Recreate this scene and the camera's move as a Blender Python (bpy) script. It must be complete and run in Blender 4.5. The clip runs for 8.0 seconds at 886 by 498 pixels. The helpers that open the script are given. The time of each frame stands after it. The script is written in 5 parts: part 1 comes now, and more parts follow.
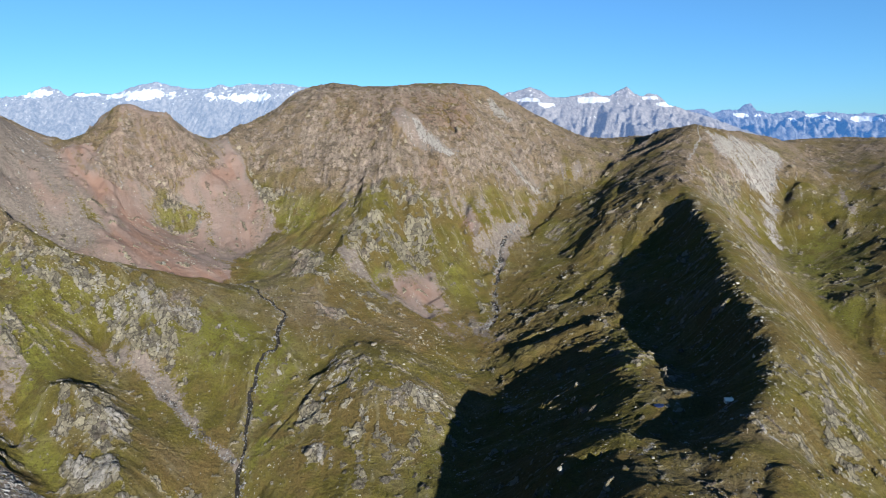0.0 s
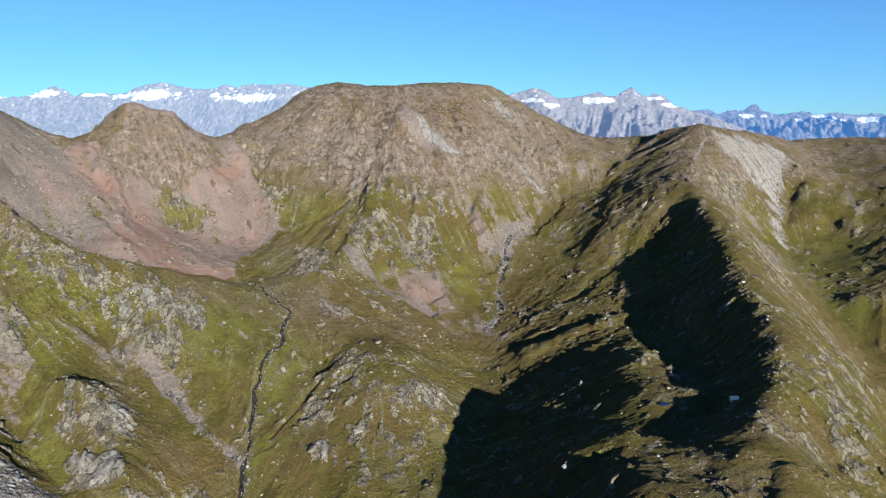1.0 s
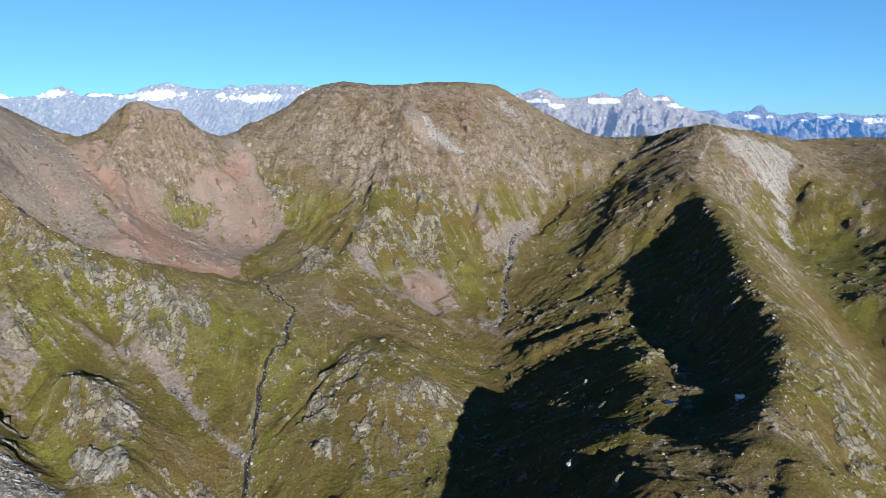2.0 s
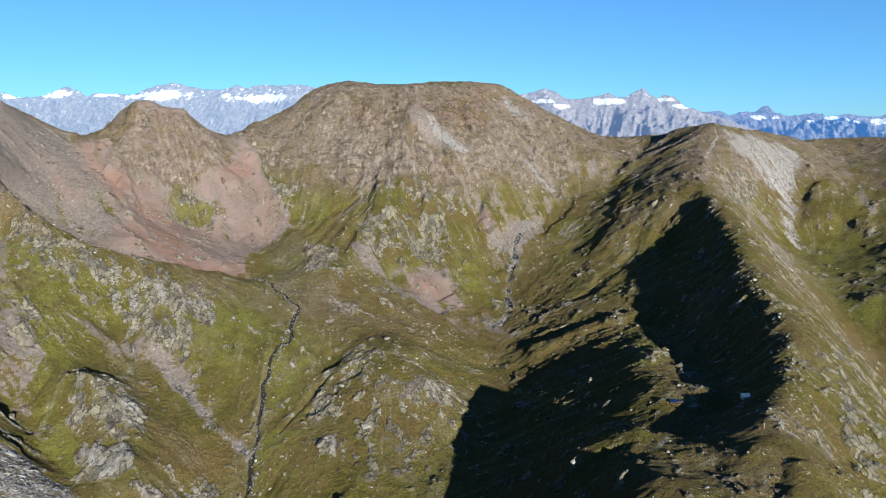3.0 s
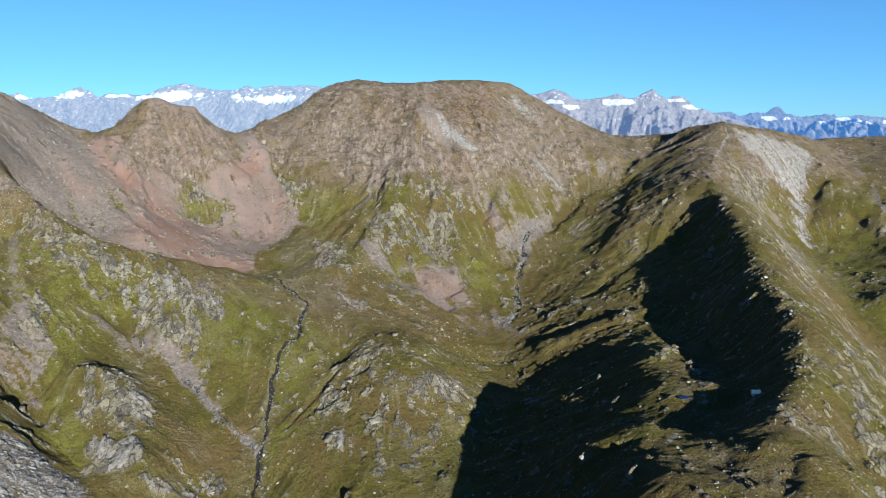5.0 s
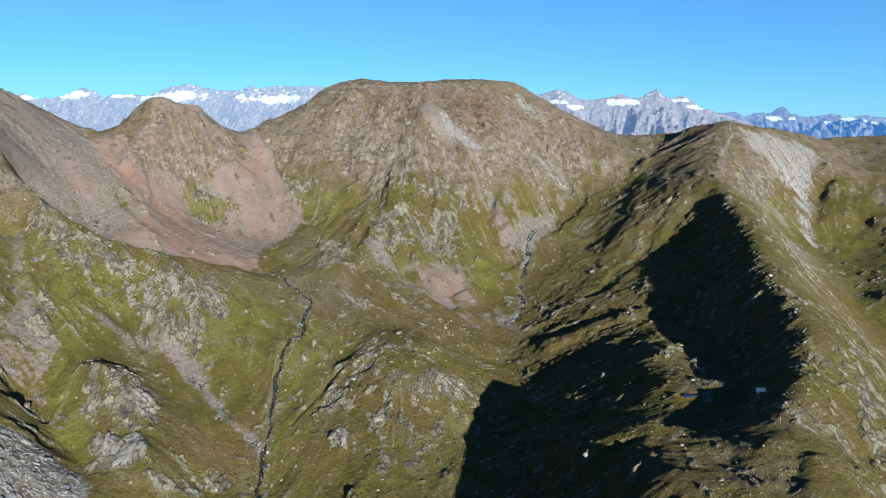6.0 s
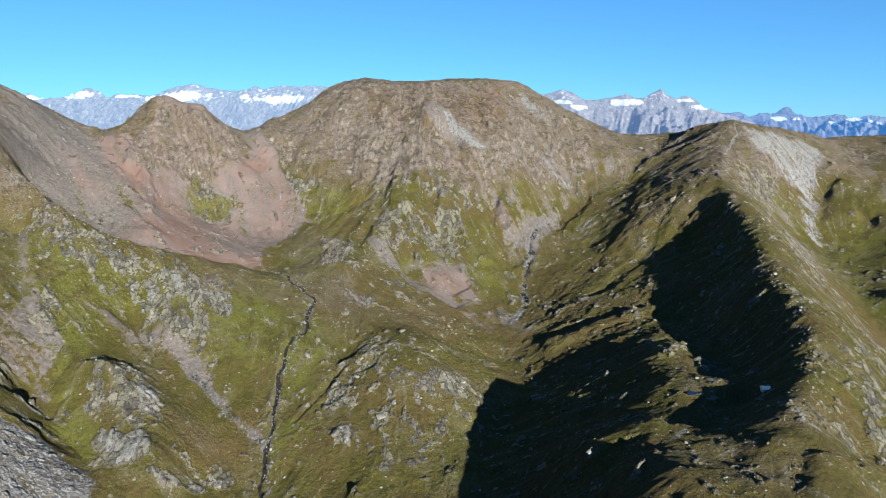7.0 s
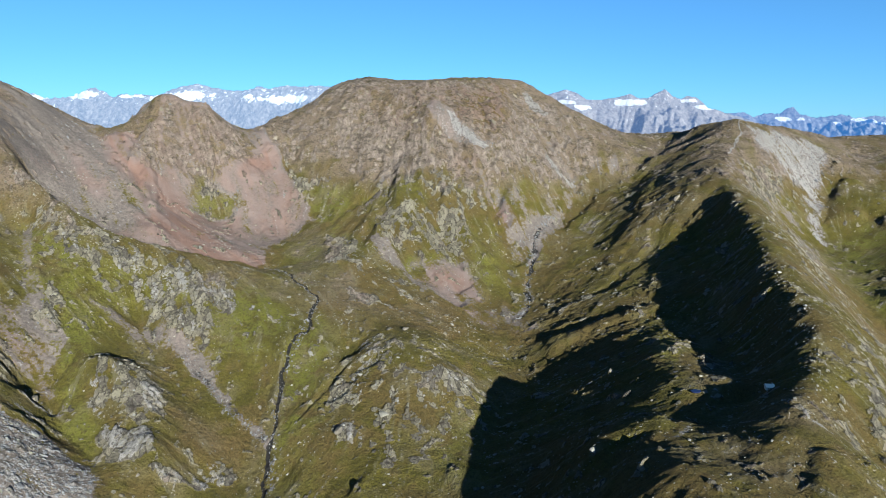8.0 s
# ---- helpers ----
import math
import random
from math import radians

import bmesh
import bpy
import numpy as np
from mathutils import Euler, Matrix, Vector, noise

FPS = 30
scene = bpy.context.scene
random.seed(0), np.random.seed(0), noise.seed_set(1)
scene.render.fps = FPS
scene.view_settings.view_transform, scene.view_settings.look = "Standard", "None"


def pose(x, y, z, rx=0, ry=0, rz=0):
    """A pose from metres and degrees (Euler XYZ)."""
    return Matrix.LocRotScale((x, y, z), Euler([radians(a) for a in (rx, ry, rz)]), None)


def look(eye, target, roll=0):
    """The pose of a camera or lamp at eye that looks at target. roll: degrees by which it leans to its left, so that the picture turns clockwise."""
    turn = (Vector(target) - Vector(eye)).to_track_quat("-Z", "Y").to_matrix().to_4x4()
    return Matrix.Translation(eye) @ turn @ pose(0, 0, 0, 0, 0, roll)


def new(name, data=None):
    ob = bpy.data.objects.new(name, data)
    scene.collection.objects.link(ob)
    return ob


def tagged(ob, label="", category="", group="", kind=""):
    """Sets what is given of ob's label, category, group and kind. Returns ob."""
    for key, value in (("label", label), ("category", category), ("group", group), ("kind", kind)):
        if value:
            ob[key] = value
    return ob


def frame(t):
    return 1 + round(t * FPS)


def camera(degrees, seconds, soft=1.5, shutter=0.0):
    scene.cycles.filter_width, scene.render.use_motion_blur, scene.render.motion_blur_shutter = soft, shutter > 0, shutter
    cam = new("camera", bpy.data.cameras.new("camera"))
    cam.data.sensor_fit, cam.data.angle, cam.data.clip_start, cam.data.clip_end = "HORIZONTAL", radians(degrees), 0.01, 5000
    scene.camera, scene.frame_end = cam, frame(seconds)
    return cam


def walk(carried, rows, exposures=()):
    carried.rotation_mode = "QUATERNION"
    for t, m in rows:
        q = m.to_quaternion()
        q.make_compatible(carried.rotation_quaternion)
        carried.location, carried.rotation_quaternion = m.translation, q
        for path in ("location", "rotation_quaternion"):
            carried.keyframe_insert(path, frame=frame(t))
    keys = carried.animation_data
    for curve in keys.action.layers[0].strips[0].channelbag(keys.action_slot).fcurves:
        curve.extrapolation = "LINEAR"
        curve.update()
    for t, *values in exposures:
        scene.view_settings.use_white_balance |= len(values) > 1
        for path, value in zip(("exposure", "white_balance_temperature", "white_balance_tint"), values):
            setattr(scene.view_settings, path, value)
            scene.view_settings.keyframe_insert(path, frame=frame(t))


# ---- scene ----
# ---- camera: a drone sinks straight down in front of the cirque and turns slowly to its left ----
cam = camera(67.73, 8.0, soft=0.9)
walk(cam, [
    (0.0, pose(0.077, 0.040, 310.483, 79.1703, 0.2205, -1.6428)),
    (0.5, pose(0.036, 0.051, 309.116, 79.2042, 0.1860, -1.4361)),
    (1.0, pose(0.006, 0.055, 307.768, 79.2397, 0.1504, -1.2265)),
    (1.5, pose(-0.013, 0.053, 306.438, 79.2762, 0.1159, -1.0157)),
    (2.0, pose(-0.024, 0.047, 305.124, 79.3128, 0.0839, -0.8058)),
    (2.5, pose(-0.027, 0.037, 303.825, 79.3489, 0.0558, -0.5980)),
    (3.0, pose(-0.023, 0.025, 302.539, 79.3840, 0.0322, -0.3938)),
    (3.5, pose(-0.014, 0.013, 301.265, 79.4175, 0.0137, -0.1941)),
    (4.0, pose(0.000, 0.000, 300.000, 79.4493, -0.0000, 0.0000)),
    (4.5, pose(0.017, -0.011, 298.744, 79.4791, -0.0093, 0.1880)),
    (5.0, pose(0.037, -0.020, 297.494, 79.5068, -0.0152, 0.3694)),
    (5.5, pose(0.058, -0.026, 296.249, 79.5323, -0.0191, 0.5441)),
    (6.0, pose(0.080, -0.027, 295.008, 79.5558, -0.0228, 0.7119)),
    (6.5, pose(0.100, -0.021, 293.769, 79.5773, -0.0286, 0.8732)),
    (7.0, pose(0.118, -0.009, 292.529, 79.5972, -0.0392, 1.0283)),
    (7.5, pose(0.134, 0.011, 291.289, 79.6157, -0.0578, 1.1778)),
    (8.0, pose(0.144, 0.040, 290.045, 79.6333, -0.0879, 1.3227)),
], exposures=[(0.0, 2.05, 6380, 10), (4.0, 2.05, 6230, 8), (8.0, 2.05, 6080, 6)])

# ---- daylight: a low morning sun from behind the right shoulder, clear sky ----
SUN_AZIMUTH, SUN_HEIGHT = radians(-64.5), radians(13)
world = bpy.data.worlds.new("sky")
scene.world = world
world.use_nodes = True
_wn = world.node_tree.nodes
_sky = _wn.new("ShaderNodeTexSky")
_sky.sky_type, _sky.sun_disc = "NISHITA", False
_sky.sun_elevation, _sky.sun_rotation = SUN_HEIGHT, math.pi / 2 - SUN_AZIMUTH
_sky.altitude, _sky.air_density, _sky.dust_density, _sky.ozone_density = 2600, 1.0, 0.15, 2.5
_wn["Background"].inputs["Strength"].default_value = 0.0505
_even = _wn.new("ShaderNodeGamma")
_even.inputs["Gamma"].default_value = 0.75
_tint = _wn.new("ShaderNodeMix")
_tint.data_type, _tint.blend_type = "RGBA", "MULTIPLY"
_tint.inputs[0].default_value, _tint.inputs[7].default_value = 1.0, (0.42, 0.83, 1.22, 1)
world.node_tree.links.new(_sky.outputs["Color"], _even.inputs["Color"])
world.node_tree.links.new(_even.outputs["Color"], _tint.inputs[6])
world.node_tree.links.new(_tint.outputs[2], _wn["Background"].inputs["Color"])
_sun = bpy.data.lights.new("sun", "SUN")
_sun.energy, _sun.angle, _sun.color = 5.0, radians(0.5), (1.0, 0.96, 0.87)
_way = Vector((math.cos(SUN_AZIMUTH) * math.cos(SUN_HEIGHT), math.sin(SUN_AZIMUTH) * math.cos(SUN_HEIGHT), math.sin(SUN_HEIGHT)))
new("sun", _sun).matrix_world = look(_way * 2000, (0, 0, 0))

# ---- materials ----


class Shade:
    """A node material, written as calls."""

    def __init__(self, name, roughness=0.9):
        self.mat = bpy.data.materials.new(name)
        self.mat.use_nodes = True
        self.n, self.l = self.mat.node_tree.nodes, self.mat.node_tree.links
        self.bsdf = self.n["Principled BSDF"]
        self.bsdf.inputs["Roughness"].default_value = roughness
        self.bsdf.inputs["Specular IOR Level"].default_value = 0.2
        self.pos = self.n.new("ShaderNodeNewGeometry").outputs["Position"]

    def put(self, socket, value):
        if isinstance(value, bpy.types.NodeSocket):
            self.l.new(value, socket)
        else:
            socket.default_value = (*value, 1) if isinstance(value, tuple) and len(value) == 3 and socket.type == "RGBA" else value

    def noise(self, scale, detail=4, rough=0.6, stretch=(1, 1, 1), turn=0.0, color=False):
        m = self.n.new("ShaderNodeMapping")
        self.l.new(self.pos, m.inputs["Vector"])
        m.inputs["Scale"].default_value, m.inputs["Rotation"].default_value = stretch, (0, 0, turn)
        t = self.n.new("ShaderNodeTexNoise")
        self.l.new(m.outputs["Vector"], t.inputs["Vector"])
        t.inputs["Scale"].default_value, t.inputs["Detail"].default_value, t.inputs["Roughness"].default_value = scale, detail, rough
        return t.outputs["Color" if color else "Fac"]

    def cells(self, scale, stretch=(1, 1, 1), turn=0.0, feature="F1", out="Distance"):
        m = self.n.new("ShaderNodeMapping")
        self.l.new(self.pos, m.inputs["Vector"])
        m.inputs["Scale"].default_value, m.inputs["Rotation"].default_value = stretch, (0, 0, turn)
        t = self.n.new("ShaderNodeTexVoronoi")
        t.feature = feature
        self.l.new(m.outputs["Vector"], t.inputs["Vector"])
        t.inputs["Scale"].default_value = scale
        return t.outputs[out]

    def attr(self, name):
        a = self.n.new("ShaderNodeAttribute")
        a.attribute_name = name
        return a.outputs["Fac"]

    def math(self, op, a, b=0.0, clamp=False):
        m = self.n.new("ShaderNodeMath")
        m.operation, m.use_clamp = op, clamp
        self.put(m.inputs[0], a)
        self.put(m.inputs[1], b)
        return m.outputs[0]

    def ramp(self, fac, lo, hi, a=0.0, b=1.0):
        r = self.n.new("ShaderNodeMapRange")
        r.interpolation_type = "SMOOTHSTEP"
        self.put(r.inputs[0], fac)
        for k, v in enumerate((lo, hi, a, b)):
            r.inputs[k + 1].default_value = v
        return r.outputs[0]

    def mix(self, fac, a, b, kind="MIX"):
        m = self.n.new("ShaderNodeMix")
        m.data_type, m.blend_type = "RGBA", kind
        self.put(m.inputs[0], fac)
        self.put(m.inputs[6], a)
        self.put(m.inputs[7], b)
        return m.outputs[2]

    def bump(self, height, strength, distance):
        b = self.n.new("ShaderNodeBump")
        self.put(b.inputs["Height"], height)
        self.put(b.inputs["Strength"], strength)
        b.inputs["Distance"].default_value = distance
        self.l.new(b.outputs["Normal"], self.bsdf.inputs["Normal"])

    def color(self, value):
        self.put(self.bsdf.inputs["Base Color"], value)
        return self.mat


def alpine_ground():
    s = Shade("alpine_ground", 0.95)
    rock, scree, red, lush, bed, heath = (s.attr(k) for k in ("rock", "scree", "red", "lush", "bed", "heath"))
    pale, rill, rib, slab = (s.attr(k) for k in ("pale", "rill", "rib", "slab"))
    wide, mid, fine, grit = s.noise(0.012, 5), s.noise(0.06, 5, 0.65), s.noise(0.3, 5, 0.75), s.noise(0.95, 4, 0.75)
    tuft = s.noise(0.55, 3, 0.7, (1.0, 0.6, 1.0), 0.4)
    broad = s.math("ADD", wide, s.math("MULTIPLY", mid, 0.5))
    edge = s.math("ADD", s.math("MULTIPLY", s.math("SUBTRACT", mid, 0.5), 1.4), s.math("ADD", s.math("MULTIPLY", s.math("SUBTRACT", fine, 0.5), 2.0), s.math("MULTIPLY", s.math("SUBTRACT", tuft, 0.5), 1.3)))
    # turf: brown heath, olive and fresh green
    turf = s.mix(s.ramp(mid, 0.4, 0.6), (0.050, 0.044, 0.005), (0.071, 0.060, 0.008))
    turf = s.mix(s.ramp(broad, 0.66, 0.82), turf, (0.069, 0.049, 0.014))
    turf = s.mix(s.math("MULTIPLY", lush, s.ramp(mid, 0.36, 0.54), True), turf, (0.079, 0.079, 0.011))
    turf = s.mix(s.math("MULTIPLY", heath, s.ramp(mid, 0.25, 0.48), True), turf, (0.116, 0.088, 0.066))
    turf = s.mix(s.math("MULTIPLY", red, s.ramp(mid, 0.3, 0.6, 0.4, 1.0), True), turf, (0.082, 0.053, 0.016))
    turf = s.mix(s.ramp(tuft, 0.51, 0.62, 0.0, 0.6), turf, (0.030, 0.026, 0.005))
    turf = s.mix(s.ramp(fine, 0.53, 0.64, 0.0, 0.45), turf, (0.038, 0.033, 0.012))
    turf = s.mix(s.ramp(grit, 0.53, 0.64, 0.0, 0.5), turf, (0.114, 0.098, 0.038))
    turf = s.mix(s.math("MULTIPLY", s.ramp(rill, 0.55, 0.75), s.ramp(rock, 0.15, 0.45, 0.05, 0.4)), turf, (0.118, 0.106, 0.066))
    # single pale stones in the turf
    seat = s.cells(0.3, out="Distance")
    stones = s.math("MULTIPLY", s.ramp(seat, 0.12, 0.2, 1.0, 0.0), s.ramp(s.math("ADD", s.noise(0.05, 3), s.math("MULTIPLY", rock, 0.35)), 0.58, 0.72))
    turf = s.mix(stones, turf, (0.185, 0.172, 0.135))
    # loose debris, grey or rust red, with faint streaks down the slope
    rubble = s.mix(s.ramp(fine, 0.42, 0.58), (0.084, 0.074, 0.062), (0.136, 0.122, 0.102))
    rubble = s.mix(s.ramp(grit, 0.52, 0.64, 0.0, 0.6), rubble, (0.190, 0.174, 0.150))
    rubble = s.mix(s.ramp(rill, 0.35, 0.7, 0.0, 0.4), rubble, (0.100, 0.088, 0.076))
    rust = s.mix(s.ramp(fine, 0.4, 0.6), (0.112, 0.074, 0.054), (0.146, 0.106, 0.083))
    rust = s.mix(s.ramp(broad, 0.62, 0.84, 0.0, 0.85), rust, (0.140, 0.112, 0.097))
    rust = s.mix(s.ramp(red, 0.62, 1.0, 0.0, 0.9), rust, (0.144, 0.093, 0.070))
    rust = s.mix(s.ramp(rib, 0.45, 0.75, 0.0, 0.45), rust, (0.150, 0.128, 0.112))
    rust = s.mix(s.ramp(grit, 0.54, 0.66, 0.0, 0.4), rust, (0.085, 0.055, 0.040))
    rubble = s.mix(s.ramp(s.math("ADD", red, s.math("MULTIPLY", edge, 0.4)), 0.25, 0.75), rubble, rust)
    rubble = s.mix(1.0, rubble, (0.71, 0.68, 0.69), "MULTIPLY")
    loose = s.ramp(s.math("ADD", scree, s.math("MULTIPLY", edge, 0.85)), 0.36, 0.66)
    out = s.mix(loose, turf, rubble)
    # bedded rock: grey gneiss, pale lichen on its faces, dark joints; tan and rust on the heights
    face = s.math("ADD", s.math("MULTIPLY", s.noise(0.13, 6, 0.75, (1.0, 0.45, 0.6), 0.5), 0.6), s.math("MULTIPLY", rill, 0.4))
    stone = s.mix(s.ramp(face, 0.40, 0.60), (0.070, 0.063, 0.046), (0.132, 0.120, 0.078))
    stone = s.mix(s.ramp(fine, 0.50, 0.60, 0.0, 0.7), stone, (0.172, 0.158, 0.098))
    stone = s.mix(s.ramp(mid, 0.5, 0.66, 0.0, 0.5), stone, (0.112, 0.100, 0.092))
    warm = s.mix(s.ramp(face, 0.42, 0.58), (0.100, 0.077, 0.063), (0.192, 0.153, 0.127))
    warm = s.mix(s.ramp(fine, 0.50, 0.60, 0.0, 0.6), warm, (0.222, 0.184, 0.140))
    warm = s.mix(s.math("MULTIPLY", red, 0.7), warm, (0.130, 0.078, 0.056))
    stone = s.mix(s.ramp(heath, 0.15, 0.6, 0.0, 0.9), stone, warm)
    stone = s.mix(s.ramp(grit, 0.53, 0.64, 0.0, 0.5), stone, (0.046, 0.039, 0.026))
    vein = s.ramp(s.math("ABSOLUTE", s.math("SUBTRACT", s.noise(0.14, 3, 0.6, (1.2, 0.5, 0.8), 0.5), 0.5)), 0.0, 0.022, 1.0, 0.0)
    stone = s.mix(s.math("MULTIPLY", vein, s.ramp(fine, 0.45, 0.55)), stone, (0.022, 0.019, 0.015))
    # blocks of their own tone between joints, clearest on the near slabs
    low = s.ramp(heath, 0.3, 0.9, 1.0, 0.25)
    block_tone = s.cells(0.17, (1.0, 0.5, 0.7), 0.5, "F1", "Color")
    stone = s.mix(s.math("MULTIPLY", low, s.ramp(block_tone, 0.25, 0.75, 0.0, 0.5)), stone, (0.205, 0.188, 0.138))
    stone = s.mix(s.math("MULTIPLY", low, s.ramp(block_tone, 0.25, 0.5, 0.45, 0.0)), stone, (0.058, 0.052, 0.046))
    joint = s.ramp(s.math("ADD", s.cells(0.17, (1.0, 0.5, 0.7), 0.5, "DISTANCE_TO_EDGE"), s.math("MULTIPLY", s.math("SUBTRACT", fine, 0.5), 0.5)), 0.0, 0.08, 0.8, 0.0)
    stone = s.mix(s.math("MULTIPLY", low, joint), stone, (0.030, 0.026, 0.019))
    bare = s.ramp(s.math("ADD", slab, s.math("MULTIPLY", edge, 0.35)), 0.38, 0.58)
    out = s.mix(bare, out, stone)
    # clean pale slabs, streaked down the slope, with dark joints
    clean = s.mix(s.ramp(rill, 0.3, 0.7), (0.126, 0.121, 0.114), (0.210, 0.200, 0.184))
    clean = s.mix(s.ramp(mid, 0.42, 0.56, 0.0, 0.8), clean, (0.176, 0.168, 0.156))
    clean = s.mix(s.ramp(grit, 0.54, 0.66, 0.0, 0.5), clean, (0.100, 0.098, 0.077))
    clean = s.mix(s.math("MULTIPLY", vein, s.ramp(mid, 0.4, 0.55)), clean, (0.035, 0.032, 0.028))
    out = s.mix(s.ramp(s.math("ADD", bed, s.math("MULTIPLY", edge, 0.4)), 0.45, 0.7), out, (0.014, 0.013, 0.012))
    bright = s.ramp(s.math("ADD", s.math("ADD", pale, s.math("MULTIPLY", s.math("SUBTRACT", rill, 0.5), 1.1)), s.math("MULTIPLY", edge, 0.75)), 0.44, 0.62, 0.0, 0.9)
    out = s.mix(bright, out, clean)
    # crevice darkening put into the colour of the upper faces, as level noise streaks
    crevice_dark = s.noise(0.09, 6, 0.75, (0.5, 0.5, 1.3))
    crevice_dark = s.math("MULTIPLY", s.ramp(heath, 0.2, 0.7), s.ramp(s.math("ADD", crevice_dark, s.math("MULTIPLY", s.math("SUBTRACT", fine, 0.5), 0.6)), 0.53, 0.60, 0.0, 0.65))
    out = s.mix(s.math("MULTIPLY", crevice_dark, s.ramp(scree, 0.3, 0.6, 1.0, 0.0)), out, (0.036, 0.029, 0.016))
    # settled debris lies smoother than turf and rock
    smooth_ = s.math("MULTIPLY", loose, s.math("MULTIPLY", s.math("SUBTRACT", 1.0, bare), s.math("SUBTRACT", 1.0, bright)))
    relief = s.math("ADD", s.math("ADD", fine, s.math("MULTIPLY", grit, 0.4)), s.math("MULTIPLY", tuft, 0.5))
    s.bump(s.math("ADD", relief, s.math("MULTIPLY", s.math("ADD", face, s.math("MULTIPLY", vein, -0.3)), s.math("MULTIPLY", bare, 1.6))), s.math("SUBTRACT", 1.0, s.math("MULTIPLY", smooth_, 0.5)), 4.0)
    s.bsdf.inputs["Specular IOR Level"].default_value = 0.15
    return s.color(s.mix(1.0, out, (0.97, 0.96, 0.98), "MULTIPLY"))


def loose_rock(name, dark, light):
    """Broken faces of one rock: every block its own tone."""
    s = Shade(name, 0.92)
    own = s.n.new("ShaderNodeNewGeometry").outputs["Random Per Island"]
    tone = s.mix(own, dark, light)
    tone = s.mix(s.ramp(s.noise(0.9, 4, 0.7), 0.5, 0.64, 0.0, 0.6), tone, (0.038, 0.034, 0.025))
    tone = s.mix(s.ramp(s.noise(0.35, 3, 0.7), 0.54, 0.64, 0.0, 0.5), tone, (0.136, 0.132, 0.085))
    s.bump(s.noise(1.2, 4, 0.7), 0.8, 0.5)
    return s.color(tone)


def far_rock(name, dark, light, haze_color, haze_glow):
    """A range many kilometres off: rock and snow, the blue haze added as emission."""
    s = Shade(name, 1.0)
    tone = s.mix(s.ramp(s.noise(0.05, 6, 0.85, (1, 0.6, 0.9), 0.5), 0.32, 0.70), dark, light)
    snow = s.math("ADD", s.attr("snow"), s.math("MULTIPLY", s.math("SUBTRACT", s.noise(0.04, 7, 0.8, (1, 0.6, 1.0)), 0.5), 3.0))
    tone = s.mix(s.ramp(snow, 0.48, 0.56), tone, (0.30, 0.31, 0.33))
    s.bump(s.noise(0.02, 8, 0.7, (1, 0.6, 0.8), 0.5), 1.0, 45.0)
    # aerial haze: an even blue emission over rock and snow
    s.put(s.bsdf.inputs["Emission Color"], haze_color)
    s.bsdf.inputs["Emission Strength"].default_value = haze_glow
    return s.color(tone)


GROUND = alpine_ground()
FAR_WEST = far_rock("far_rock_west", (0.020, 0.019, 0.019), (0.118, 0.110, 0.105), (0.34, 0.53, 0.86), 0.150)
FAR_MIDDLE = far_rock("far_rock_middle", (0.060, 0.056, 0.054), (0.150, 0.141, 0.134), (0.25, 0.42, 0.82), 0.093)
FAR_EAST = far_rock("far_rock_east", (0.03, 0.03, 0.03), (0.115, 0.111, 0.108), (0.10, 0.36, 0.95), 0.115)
CRAG = loose_rock("crag_rock", (0.047, 0.040, 0.031), (0.115, 0.103, 0.081))
TAN = loose_rock("tan_rock", (0.068, 0.056, 0.041), (0.145, 0.123, 0.092))
PALE = loose_rock("pale_stone", (0.095, 0.088, 0.072), (0.185, 0.176, 0.150))
SLAB = loose_rock("slab_gneiss", (0.098, 0.094, 0.084), (0.158, 0.153, 0.140))
RUBBLE = loose_rock("rubble_stone", (0.05, 0.051, 0.054), (0.125, 0.126, 0.131))

# ---- relief: crests, streams and slopes of the plan, in metres ----
ANCHORS = []


def line(name, *points, step=22.0):
    """A crest or a stream bed that runs straight from point to point."""
    for a, b in zip(points, points[1:]):
        n = max(1, int(math.dist(a[:2], b[:2]) / step))
        for k in range(n):
            ANCHORS.append([a[i] + (b[i] - a[i]) * k / n for i in range(3)])
    ANCHORS.append(list(points[-1]))


def slope(name, *points):
    """Heights on an open slope."""
    ANCHORS.extend(list(p) for p in points)


line("west_crest", (-715, 831, 393), (-614, 875, 354), (-583, 890, 336), (-560, 900, 325), (-520, 904, 303), (-494, 903, 287), (-480, 918, 288))
line("west_peak", (-480, 918, 288), (-470, 956, 298), (-457, 976, 323), (-439, 983, 333), (-425, 988, 337), (-410, 993, 332), (-388, 1000, 328), (-367, 1008, 315), (-347, 1020, 297), (-334, 1045, 287), (-326, 1076, 289))
line("summit_west", (-326, 1076, 289), (-316, 1107, 301), (-295, 1155, 304), (-263, 1191, 333), (-230, 1233, 364), (-191, 1250, 375), (-155, 1251, 382), (-109, 1254, 368), (-68, 1268, 362))
line("summit_east", (-68, 1268, 362), (-26, 1280, 374), (17, 1280, 375), (70, 1271, 378), (111, 1264, 379), (138, 1265, 362), (186, 1263, 339), (229, 1265, 318), (277, 1284, 286), (329, 1336, 263), (396, 1438, 263))
line("saddle", (396, 1438, 263), (417, 1368, 271), (427, 1278, 282), (440, 1199, 293), (451, 1150, 302), (467, 1132, 307))
line("east_crest", (467, 1132, 307), (493, 1134, 299), (535, 1154, 296), (592, 1188, 288), (659, 1246, 275), (735, 1307, 271), (815, 1346, 264), (864, 1352, 267), (940, 1362, 268), (1082, 1367, 264))
